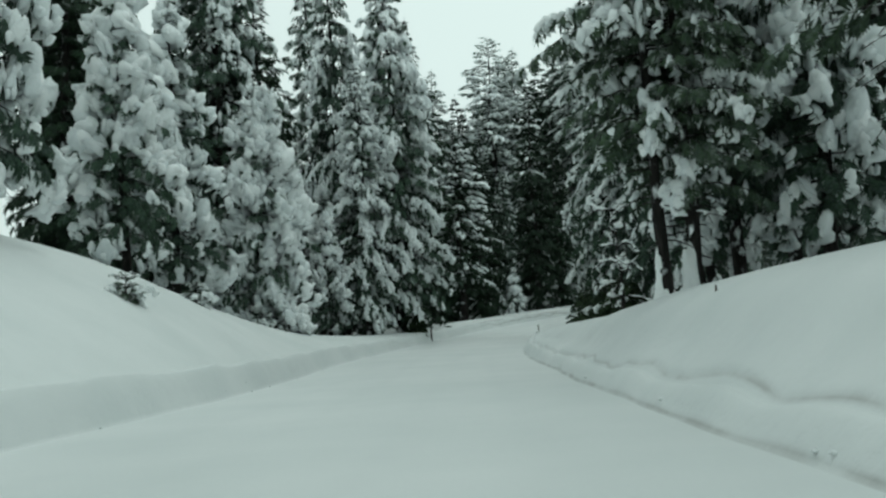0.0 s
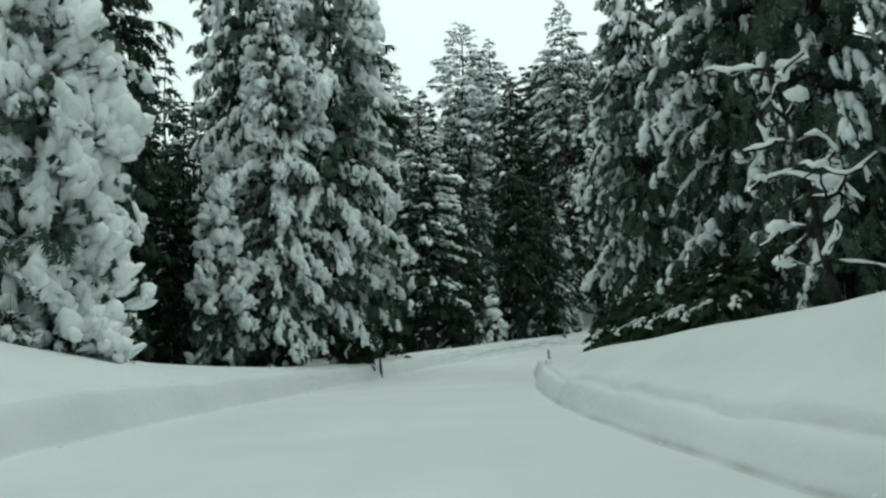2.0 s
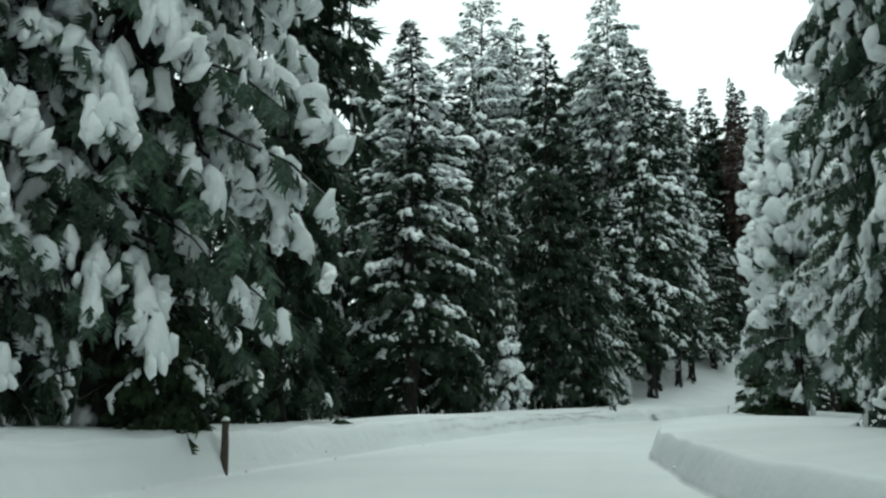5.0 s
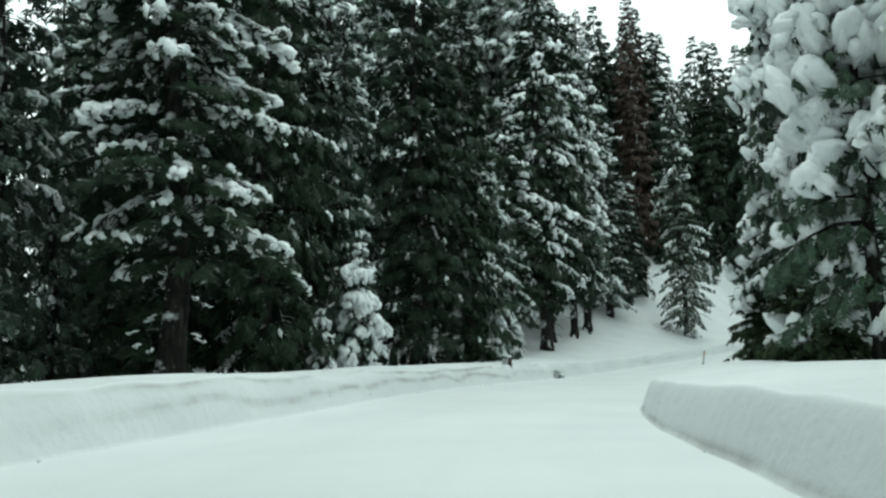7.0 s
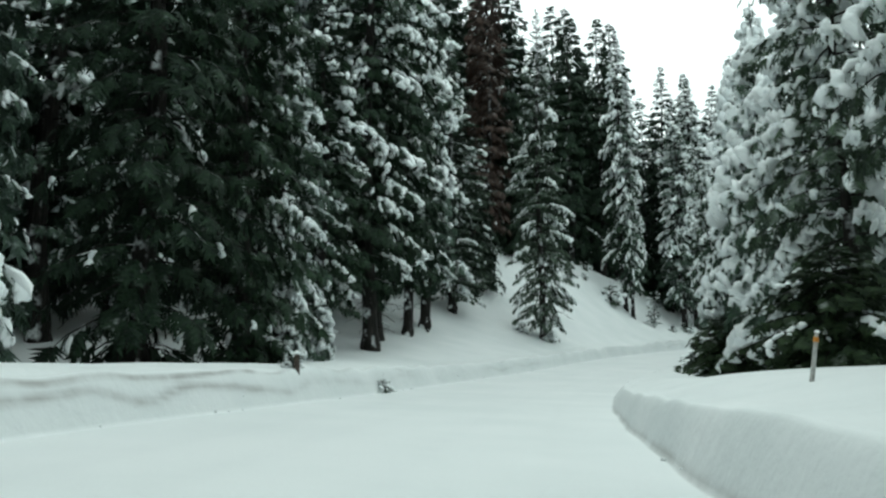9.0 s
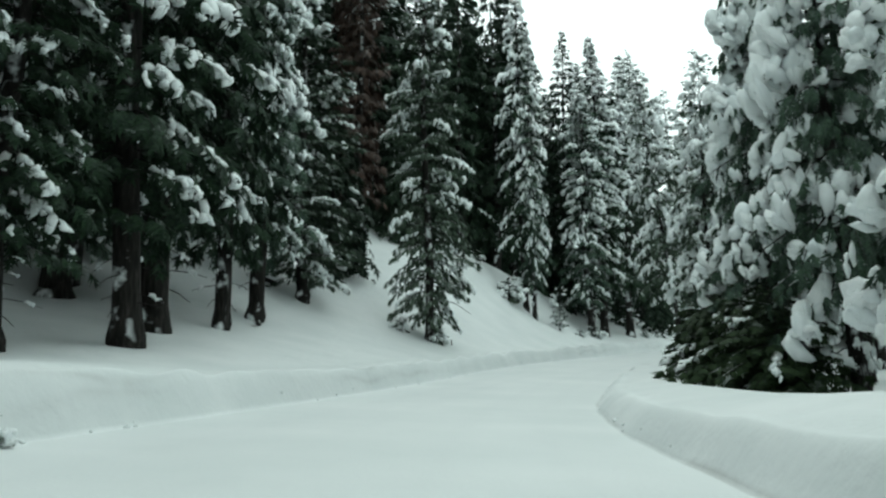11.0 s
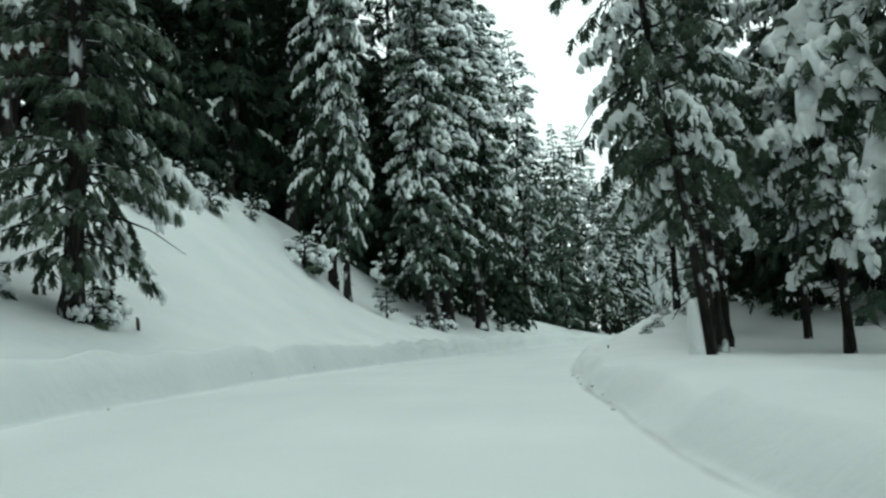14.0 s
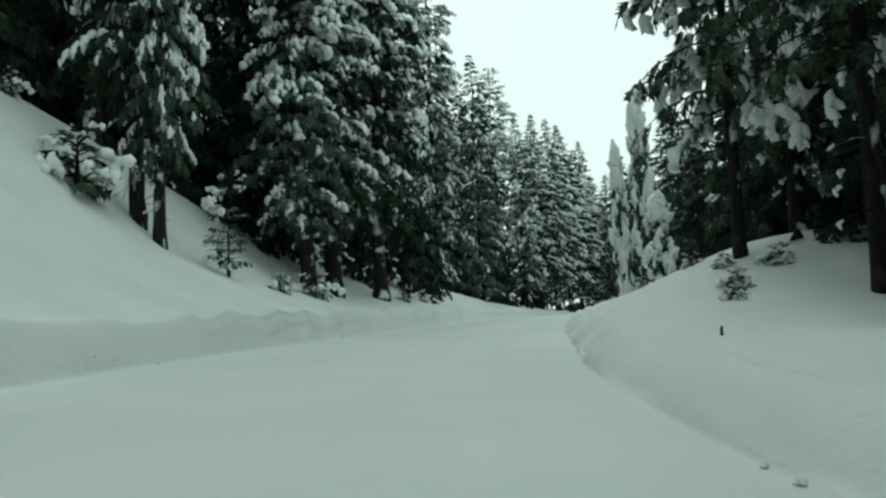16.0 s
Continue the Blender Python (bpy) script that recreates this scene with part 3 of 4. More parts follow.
    if hood > 0:  # a cap of drifted snow over the top
        k = int(26 * hood)
        zz = rng.uniform(0.80, 0.985, k) * h
        ang = rng.uniform(0, 6.28, k)
        rr = r * (1 - zz / h) * 1.2 + 0.1
        hp = axis(zz) + np.stack([np.cos(ang) * rr * 0.6, np.sin(ang) * rr * 0.6, np.zeros(k)], 1)
        hf = np.stack([np.cos(ang), np.sin(ang), np.full(k, -1.2)], 1)
        v, f = stamp(lump_shapes(level, rng), hp, hf, rng.uniform(0.6, 1.1, (k, 1)) * np.array([[1.1, 0.6, 0.4]]), rng, 0.1)
        sf = np.vstack([sf, f + len(sv)])
        sv = np.vstack([sv, v])
    pieces = (("trunk", tv, tf, BARK, "dark rough bark with wind-plastered snow"), ("branching", np.vstack(lv), np.vstack(lf), BARK, ""),
              ("crown", cv, cf, needles or NEEDLES, ""), ("snow_load", sv, sf, LOAD, "white snow pads"))
    return assemble(name, label, pieces) if whole else pieces


def assemble(name, label, pieces, category="tree"):
    root = tagged(new(name), label, category)
    for part_name, v, f, mat, lab in pieces:
        ob = new(part_name, mesh_of(part_name, v, f, mat, smooth=part_name in ("trunk", "snow_load")))
        ob.parent = root
        tagged(ob, lab, kind="" if part_name == "trunk" else "stuff")
    return root


LADEN = "young conifer bowed under thick white snow"
FIR = "tall dark fir with snow along its drooping branches"
PINE = "snow-dusted pine with an open crown and bare lower trunk"
DROOP = "big drooping fir hung with tongues of snow"
FAR = "tall snow-dusted fir in the dark forest"
HOOD = "small conifer wholly hooded in snow"
KINDS = {  # prototype: its height and the arguments of build_tree
    "laden_a": (14, ("conifer", LADEN, 11, 14, 3.3), dict(clear=0.14, spray=0.44, whorl=0.55, per=5, shape=0.8, droop=0.55, snow=0.42, pad=(0.60, 0.34, 0.31), hood=0.3, hang=1.7, level=3, ribbon=0.8, dab=0.55, fade=0.5)),
    "laden_b": (14, ("conifer", LADEN, 12, 14, 3.8), dict(clear=0.07, spray=0.44, whorl=0.5, per=6, shape=0.52, droop=0.6, snow=0.5, pad=(0.5, 0.3, 0.3), hood=0.45, bend=0.05, hang=1.7, level=3, ribbon=0.85, dab=0.62, fade=0.2)),
    "laden_c": (16, ("conifer", LADEN, 13, 16, 3.0), dict(clear=0.14, spray=0.44, whorl=0.58, per=5, shape=0.85, droop=0.5, snow=0.42, pad=(0.60, 0.32, 0.30), hood=0.3, hang=1.7, level=3, ribbon=0.8, dab=0.55, fade=0.5)),
    "laden_d": (20, ("conifer", LADEN, 14, 20, 3.7), dict(clear=0.16, spray=0.44, whorl=0.6, per=6, shape=0.75, droop=0.55, snow=0.38, pad=(0.63, 0.34, 0.26), hood=0.2, hang=1.8, level=3, ribbon=0.8, dab=0.4, fade=0.5)),
    "big_a": (27, ("fir", DROOP, 21, 27, 5.0), dict(clear=0.11, spray=0.55, whorl=0.62, per=6, shape=0.7, droop=0.6, snow=0.66, pad=(0.54, 0.22, 0.19), hang=1.0, level=3, dab=0.55, fade=0.5)),
    "big_b": (27, ("fir", DROOP, 22, 27, 4.4), dict(clear=0.05, spray=0.6, whorl=0.66, per=6, shape=0.95, droop=0.7, snow=0.55, pad=(0.6, 0.19, 0.14), hang=1.1, level=2, dab=0.5, fade=0.6)),
    "dark_a": (27, ("fir", FIR, 23, 27, 4.6), dict(clear=0.06, spray=0.72, whorl=0.8, per=6, shape=0.9, droop=0.6, snow=0.13, pad=(0.4, 0.17, 0.12), hang=0.6, level=2, needles=SHADE_NEEDLES, bare=0.08, blades=5, fade=0.5)),
    "dark_b": (30, ("fir", FIR, 24, 30, 3.9), dict(clear=0.03, spray=0.72, whorl=0.85, per=6, shape=0.85, droop=0.5, snow=0.1, pad=(0.4, 0.17, 0.12), hang=0.5, level=2, needles=SHADE_NEEDLES, bare=0.08, blades=5, fade=0.5)),
    "tall_a": (42, ("fir", FIR, 31, 42, 5.2), dict(clear=0.1, spray=0.72, whorl=1.3, per=7, shape=0.75, droop=0.55, rise=0.2, snow=0.62, pad=(0.85, 0.25, 0.15), blades=5, level=1, tip=0.42, fade=0.75, hang=0.3, inner=0.34, ribbon=0.95, bare=0.06)),
    "tall_b": (42, ("fir", FIR, 32, 42, 4.6), dict(clear=0.05, spray=0.72, whorl=1.3, per=7, shape=0.8, droop=0.55, rise=0.2, snow=0.62, pad=(0.85, 0.25, 0.15), blades=5, level=1, tip=0.42, fade=0.75, hang=0.3, inner=0.34, ribbon=0.95, bare=0.06)),
    "tall_c": (42, ("fir", FIR, 33, 42, 5.8), dict(clear=0.14, spray=0.72, whorl=1.3, per=7, shape=0.4, droop=0.42, rise=0.2, snow=0.62, pad=(0.85, 0.25, 0.15), blades=5, level=1, tip=0.62, fade=0.75, hang=0.3, inner=0.34, ribbon=0.95, bare=0.12)),
    "slope_a": (30, ("fir", FIR, 41, 30, 3.7), dict(clear=0.17, spray=0.65, whorl=0.75, per=5, shape=0.85, droop=0.4, rise=0.2, snow=0.68, pad=(0.5, 0.2, 0.14), blades=5, level=2, dab=0.6, hang=0.4, needles=SHADE_NEEDLES, fade=0.55)),
    "slope_c": (30, ("pine", "roadside pine with low snow-dusted boughs on the slope", 43, 30, 4.4), dict(clear=0.06, spray=0.42, whorl=0.7, per=6, shape=0.75, droop=0.35, rise=0.25, snow=0.2, pad=(0.42, 0.17, 0.13), blades=7, level=2, hang=0.35, needles=PINE_NEEDLES, bare=0.12, fade=0.2)),
    "slope_b": (30, ("fir", FIR, 42, 30, 3.1), dict(clear=0.13, spray=0.65, whorl=0.75, per=5, shape=0.85, droop=0.5, rise=0.2, snow=0.7, pad=(0.5, 0.2, 0.14), blades=5, level=2, dab=0.6, hang=0.5, fade=0.5)),
    "slope_d": (30, ("fir", FIR, 44, 30, 3.4), dict(clear=0.13, spray=0.65, whorl=0.75, per=5, shape=0.85, droop=0.5, rise=0.2, snow=0.4, pad=(0.5, 0.2, 0.14), blades=5, needles=SHADE_NEEDLES, level=2, dab=0.6, hang=0.5, fade=0.5)),
    "pine_a": (18, ("pine", PINE, 51, 18, 3.2), dict(clear=0.26, spray=0.4, whorl=0.6, per=5, shape=0.6, droop=0.5, rise=0.4, snow=0.44, pad=(0.34, 0.14, 0.13), needles=PINE_NEEDLES, bare=0.15, hang=0.7, blades=6, level=2, trunk_r=0.14, fade=0.5)),
    "pine_b": (18, ("pine", PINE, 52, 18, 2.7), dict(clear=0.18, spray=0.4, whorl=0.6, per=5, shape=0.55, droop=0.45, rise=0.35, snow=0.5, pad=(0.4, 0.18, 0.16), needles=PINE_NEEDLES, hang=0.6, blades=6, level=2, trunk_r=0.15, fade=0.3)),
    "pine_c": (18, ("pine", PINE, 53, 18, 2.8), dict(clear=0.24, spray=0.46, whorl=0.6, per=5, shape=0.6, droop=0.5, rise=0.35, snow=0.32, pad=(0.34, 0.13, 0.12), needles=PINE_NEEDLES, bare=0.12, hang=0.7, blades=6, level=2, trunk_r=0.19)),
    "dead": (38, ("fir", "dead fir with rust-brown needles among the dark firs", 61, 38, 3.8), dict(clear=0.1, spray=0.9, whorl=1.0, per=5, shape=0.85, droop=0.2, rise=0.2, snow=0.05, pad=(0.5, 0.2, 0.12), blades=4, level=1, needles=BROWN_NEEDLES)),
    "far_a": (40, ("fir", FAR, 71, 40, 4.8), dict(clear=0.06, spray=1.3, whorl=1.5, per=5, shape=0.76, droop=0.4, rise=0.15, snow=0.36, pad=(0.85, 0.32, 0.16), blades=3, level=1, tip=0.34, fade=0.7)),
    "far_b": (40, ("fir", FAR, 72, 40, 5.2), dict(clear=0.12, spray=1.35, whorl=1.6, per=5, shape=0.7, droop=0.35, rise=0.2, snow=0.12, pad=(0.8, 0.32, 0.16), blades=3, level=1, tip=0.34, needles=SHADE_NEEDLES, fade=0.7)),
    "far_c": (40, ("fir", FAR, 73, 40, 4.2), dict(clear=0.05, spray=1.3, whorl=1.45, per=5, shape=0.82, droop=0.5, rise=0.1, snow=0.42, pad=(0.85, 0.32, 0.16), blades=3, level=1, tip=0.34, fade=0.7)),
    "far_d": (40, ("fir", "dark fir with hardly any snow in the forest's shade", 74, 40, 4.4), dict(clear=0.1, spray=1.3, whorl=1.45, per=5, shape=0.8, droop=0.45, rise=0.15, snow=0.04, pad=(0.7, 0.26, 0.14), blades=3, level=1, needles=SHADE_NEEDLES, tip=0.3)),
    "low": (12, ("fir", "dark young fir in the shade of the forest", 75, 12, 3.4), dict(clear=0.02, spray=1.0, whorl=0.9, per=5, shape=0.7, droop=0.5, rise=0.1, snow=0.05, pad=(0.6, 0.24, 0.14), blades=3, level=1, hang=0.6, needles=SHADE_NEEDLES)),
    "sapling": (5, ("sapling", "small fir sapling half buried in snow", 81, 5, 1.2), dict(clear=0.05, spray=0.34, whorl=0.32, per=5, shape=0.8, droop=0.6, snow=0.36, pad=(0.5, 0.24, 0.17), level=3, fade=0.3)),
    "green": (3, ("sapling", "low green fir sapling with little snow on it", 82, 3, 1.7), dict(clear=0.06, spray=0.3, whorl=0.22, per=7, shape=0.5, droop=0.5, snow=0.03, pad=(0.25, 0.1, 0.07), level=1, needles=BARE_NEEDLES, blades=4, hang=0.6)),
    "hooded": (8, ("sapling", HOOD, 83, 8, 1.3), dict(clear=0.04, spray=0.45, whorl=0.5, per=5, shape=0.8, droop=0.8, snow=0.42, pad=(0.6, 0.3, 0.24), hood=0.5, hang=0.9, level=3)),
    "twiggy": (6, ("sapling", "half-bare sapling with clumps of snow on its twigs", 84, 6, 1.9), dict(clear=0.12, spray=0.36, whorl=0.4, per=4, shape=0.35, droop=0.15, rise=0.5, snow=0.14, pad=(0.5, 0.22, 0.17), bare=0.45, level=3)),
    "shrub": (1, ("shrub", "snow-dusted conifer shrub poking out of the snow", 85, 1.0, 0.7), dict(clear=0.05, spray=0.26, whorl=0.16, per=5, shape=0.4, droop=0.3, rise=0.5, snow=0.3, pad=(0.22, 0.11, 0.08), level=2, needles=PINE_NEEDLES, bare=0.2)),
}
MADE = {}
STANDS = []


def plant(kind, s, d, h, group="", turn=None, wide=1.0, sink=0.0, lean=(0, 0)):
    proto_h, args, kw = KINDS[kind]
    rng = random.Random(round(s * 31 + d * 17))
    k = h / proto_h
    m = Matrix.Translation(spot(s, d, -sink)) @ pose(0, 0, 0, lean[0], lean[1], rng.uniform(0, 360) if turn is None else turn) @ Matrix.Diagonal((k * wide, k * wide, k, 1))
    if kind not in MADE:
        MADE[kind] = build_tree(*args, **kw)
        MADE[kind].matrix_basis = m
        ob = MADE[kind]
    else:
        ob = copy_thing(MADE[kind], Matrix.Identity(4))
        ob.matrix_basis = m
    if group:
        tagged(ob, group=group)
    STANDS.append((s, d))
    return ob


# outer side, before the bend
plant("laden_c", 22.5, -13.2, 17, wide=0.8)
plant("dark_b", 55.5, -15.2, 26)
plant("big_b", 51.5, -16.5, 34)
plant("big_b", 57.5, -18.2, 30, wide=0.8)
plant("dark_b", 61, -22, 30, wide=1.2)
plant("laden_a", 33.5, -13.8, 13)
plant("laden_c", 38.5, -13.6, 14.5, wide=1.15)
plant("laden_b", 45.3, -12.0, 13.5, wide=1.02)
plant("laden_a", 50, -14.5, 12)
plant("dark_b", 44, -21.5, 29)
plant("dark_b", 40, -19.5, 26)
plant("dark_b", 50, -25, 31)
plant("dark_a", 57, -29, 31)
plant("dark_b", 63, -33, 32)
# outer side, the pair of big firs and the firs behind
plant("big_a", 69, -8.9, 33, wide=0.92)
plant("big_b", 72, -14.8, 38, wide=0.8)
plant("slope_b", 77, -19.3, 40, wide=0.68)
plant("big_a", 66, -10.8, 22, wide=1.05)
plant("dark_b", 80, -10, 31)
plant("laden_a", 63, -13.0, 10)
plant("laden_c", 67, -14.5, 13)
plant("green", 69.3, -7.9, 3.0)
# outer side of the bend
plant("tall_c", 132.8, -26.9, 45.5)
plant("tall_a", 150, -21.3, 51.5, wide=1.05)
plant("tall_b", 136.9, -24.7, 43.5, wide=1.05)
plant("tall_a", 152, -22.7, 42)
plant("tall_b", 134, -40, 42)
plant("tall_c", 144, -33, 44)
plant("slope_a", 99, -13, 25, wide=1.5)
plant("dark_a", 104.5, -13.0, 22)
plant("dark_b", 111, -15.5, 26, wide=1.1)
plant("dark_b", 121, -13, 34)
plant("dark_b", 127, -12.5, 26, wide=1.1)
plant("big_b", 132, -13, 18, wide=1.1)
plant("slope_d", 137, -13.2, 22, wide=1.3)
plant("slope_d", 142, -12.8, 34, wide=1.1)
plant("slope_d", 147, -14.5, 40, wide=1.1)
plant("sapling", 111.8, -12.1, 6.2)
plant("sapling", 129.5, -11.4, 3.6)
plant("sapling", 134.5, -12, 3.0, wide=1.1)
plant("sapling", 106, -11.2, 2.6, wide=1.1)
# slope under the ridge
plant("slope_d", 152, -14.8, 33, wide=0.9)
plant("slope_b", 156.9, -15.6, 35, wide=0.95)
plant("slope_a", 162.5, -21.5, 29)
plant("slope_c", 165.2, -17.5, 26, wide=1.15)
plant("slope_c", 170.2, -10.8, 32, wide=0.74)
plant("dead", 182, -21.7, 39, wide=0.75)
plant("dead", 187, -25.5, 40, wide=0.7)
plant("slope_a", 200.8, -13.8, 38, wide=0.62, sink=0.2)
plant("slope_b", 200.5, -12.5, 32, wide=0.62, sink=0.1)
plant("twiggy", 202.8, -10.8, 4.4, wide=0.9)
plant("slope_b", 213, -11.2, 33)
plant("slope_a", 217, -11.0, 38)
plant("slope_b", 221, -12.4, 38, wide=0.9)
plant("slope_a", 225, -10.3, 38)
plant("far_d", 207, -19.5, 38)
plant("far_d", 213, -20.5, 40)
plant("dark_b", 219.5, -16, 38, wide=0.9)
plant("far_d", 200, -20.5, 36)
# beyond the bend
plant("tall_b", 257, -14.5, 41, wide=0.9)
plant("tall_a", 240, -14, 42, wide=0.8)
plant("tall_b", 247, -17, 43, wide=0.9)
plant("tall_c", 290, -16, 36, wide=0.9)
plant("slope_a", 234, -15, 32)
plant("slope_b", 278, -9.5, 26, wide=1.1)
plant("slope_a", 285, -9.0, 28, wide=1.1)
plant("slope_b", 292, -8.2, 29, wide=1.2)
plant("slope_a", 300, -8, 30, wide=1.2)
plant("slope_b", 318, -7.8, 31, wide=1.2)
plant("slope_a", 311, -7.8, 28, wide=1.2)
plant("slope_b", 325, -7.2, 26, wide=1.3)
plant("slope_b", 331, -5, 28, wide=1.4)
plant("slope_a", 332, -1, 26, wide=1.5)
plant("slope_b", 331, 3, 28, wide=1.5)
# inner side, before the bend
plant("pine_a", 24, 5.6, 20, wide=1.1)
plant("pine_b", 24.6, 6.5, 18, wide=1.1)
plant("pine_a", 26, 7.2, 19, wide=1.1)
plant("pine_a", 15, 8.5, 17, wide=1.2)
plant("laden_c", 33, 9.5, 15)
plant("laden_d", 29.5, 9.4, 18)
plant("laden_c", 26.5, 11.4, 17)
plant("big_b", 67, 8.6, 25)
plant("big_b", 52, 10.5, 26)
plant("big_b", 45, 10.5, 24, wide=0.9)
plant("big_b", 75, 8.7, 24, wide=0.78)
plant("dark_a", 60, 13, 26)
plant("big_a", 84, 10.4, 20, wide=0.7)
plant("green", 60, 6.6, 2.2, wide=1.3)
plant("green", 66, 6.4, 2.4, wide=1.3)
plant("green", 54, 7.0, 2.0, wide=1.5)
plant("green", 49, 7.6, 2.2, wide=1.5)
plant("green", 57, 8.2, 2.6, wide=1.5)
plant("green", 63, 8.0, 2.8, wide=1.5)
plant("green", 45.5, 7.8, 2.0, wide=1.4)
# inner side of the bend
plant("laden_d", 102.6, 7.0, 17, wide=0.9)
plant("laden_a", 98, 8.2, 15)
plant("pine_b", 112, 9.2, 22, wide=0.9)
plant("pine_b", 119, 8.6, 20, wide=1.05)
plant("pine_a", 125.5, 10, 18)
plant("pine_a", 93, 10.5, 20)
plant("pine_b", 162.2, 7.1, 17, wide=0.95)
plant("laden_d", 149, 8.4, 20, wide=0.85)
plant("laden_d", 143, 9.4, 21, wide=0.85)
plant("pine_a", 154, 9.5, 17)
plant("laden_d", 135, 10.5, 19)
plant("green", 103, 6.0, 2.6, wide=1.2)
plant("green", 99, 6.8, 2.4, wide=1.2)
plant("green", 107, 6.4, 2.2, wide=1.2)
plant("green", 155, 6.6, 3.4, wide=1.4)
plant("green", 151, 6.9, 3.6, wide=1.5)
plant("green", 147, 7.2, 3.4, wide=1.5)
plant("green", 143.5, 7.4, 3.0, wide=1.5)
plant("green", 153, 8.0, 3.8, wide=1.4)
plant("green", 122, 9.4, 3.0, wide=1.5)
plant("green", 116, 7.2, 2.8, wide=1.5)
plant("green", 126.5, 9.6, 3.0, wide=1.5)
# inner side, leaving the bend
plant("pine_a", 170.2, 5.28, 19, wide=0.82, turn=0, lean=(-4, -4))
plant("pine_c", 175.5, 6.5, 19, wide=0.9)
plant("pine_c", 180.6, 7.7, 19)
plant("pine_b", 176.5, 10.5, 19)
plant("pine_b", 192.5, 7.25, 22, wide=0.9)
plant("pine_c", 186.4, 8.2, 20)
plant("pine_a", 183, 11, 19)
plant("slope_b", 196, 10, 22)
plant("hooded", 222, 5.8, 9.5, wide=0.45)
plant("hooded", 219, 7.2, 11.4, wide=0.48)
plant("hooded", 214, 7.6, 5.0)

THIN = {1, 2, 36, 48, 54, 57, 61, 68, 71, 73, 74, 78, 79, 82, 85, 93, 99, 101, 102, 103, 104, 107, 108, 109, 110, 114, 117, 118, 128, 129, 154, 156, 165, 176, 177, 178, 179, 181, 183, 184, 186, 187, 190, 191, 195, 196, 197}
FILLED = []


def fill(seed, s0, s1, d0, d1, gap, kinds, h0, h1, group):
    """A stand of trees, each at least gap from its neighbours."""
    rng = random.Random(seed)
    for k in range(int(9 * (s1 - s0) * abs(d1 - d0) / gap ** 2)):
        s, d = rng.uniform(s0, s1), rng.uniform(d0, d1)
        if all((s - a) ** 2 + (d - b) ** 2 > gap * gap for a, b in STANDS):
            kind, h, wide = rng.choice(kinds), rng.uniform(h0, h1), rng.uniform(0.85, 1.15)
            if len(FILLED) in THIN:  # a clearing
                STANDS.append((s, d))
            else:
                plant(kind, s, d, h, group, wide=wide)
            FILLED.append((s, d))


fill(1, 52, 78, -26, -15, 4.8, ("far_a", "far_b", "far_c"), 10, 15, "forest on the outer side")
fill(11, 80, 98, -27, -15, 4.8, ("far_a", "far_b", "far_c"), 15, 20, "forest on the outer side")
fill(2, 96, 118, -27, -14, 4.4, ("far_a", "far_b", "far_c"), 20, 27, "forest on the outer side")
fill(12, 118, 150, -44, -28.5, 4.4, ("far_d", "far_b"), 30, 36, "forest on the outer side")
fill(13, 84, 112, -44, -27, 5.0, ("far_d", "far_b"), 23, 28, "forest on the outer side")
fill(3, 150, 215, -34, -26, 4.0, ("far_d", "far_b"), 34, 41, "forest on the ridge")
fill(14, 215, 300, -28, -19, 5.0, ("far_a", "far_b", "far_c"), 28, 36, "forest on the ridge")
fill(4, 228, 310, -20, -10.5, 5.4, ("far_a", "far_c"), 26, 36, "forest beyond the bend")
fill(5, 14, 52, -28, -16, 5.5, ("far_a", "far_b", "far_c"), 22, 32, "forest on the outer side")
fill(6, 14, 60, 11, 16, 5.2, ("far_a", "far_b", "far_c"), 22, 32, "forest on the inner side")
fill(7, 60, 190, 12, 16, 5.8, ("far_a", "far_b", "far_c"), 20, 27, "forest on the inner side")
fill(15, 172, 236, -25, -18.5, 3.4, ("low",), 8, 13, "forest on the ridge")
fill(16, 228, 300, -16, -10.5, 3.6, ("low",), 8, 12, "forest beyond the bend")
fill(17, 184, 232, 9.8, 13.5, 3.4, ("low",), 7, 11, "forest beyond the bend")
fill(18, 316, 334, -9, 9, 4.0, ("far_d", "far_a"), 14, 26, "forest beyond the bend")
fill(8, 200, 310, 8.5, 13, 5.6, ("far_a", "far_b", "far_c"), 18, 27, "forest beyond the bend")

fill(19, 62, 104, -36, -17, 3.7, ("low",), 9, 14, "forest on the outer side")
fill(20, 112, 160, -40, -28, 4.2, ("low",), 9, 14, "forest on the outer side")
fill(21, 184, 208, 13.5, 22, 3.8, ("low",), 10, 15, "forest beyond the bend")
# dark firs beside the pair of big firs
plant("dark_b", 70.5, -22, 17, wide=1.35)
plant("dark_a", 70, -23.8, 16.5, wide=1.15)
plant("dark_b", 75, -25, 17.5, wide=1.3)
plant("dark_a", 80, -28, 20.5, wide=1.1)
plant("dark_b", 82, -26, 22, wide=1.2)
plant("dark_a", 78, -30, 17, wide=1.2)


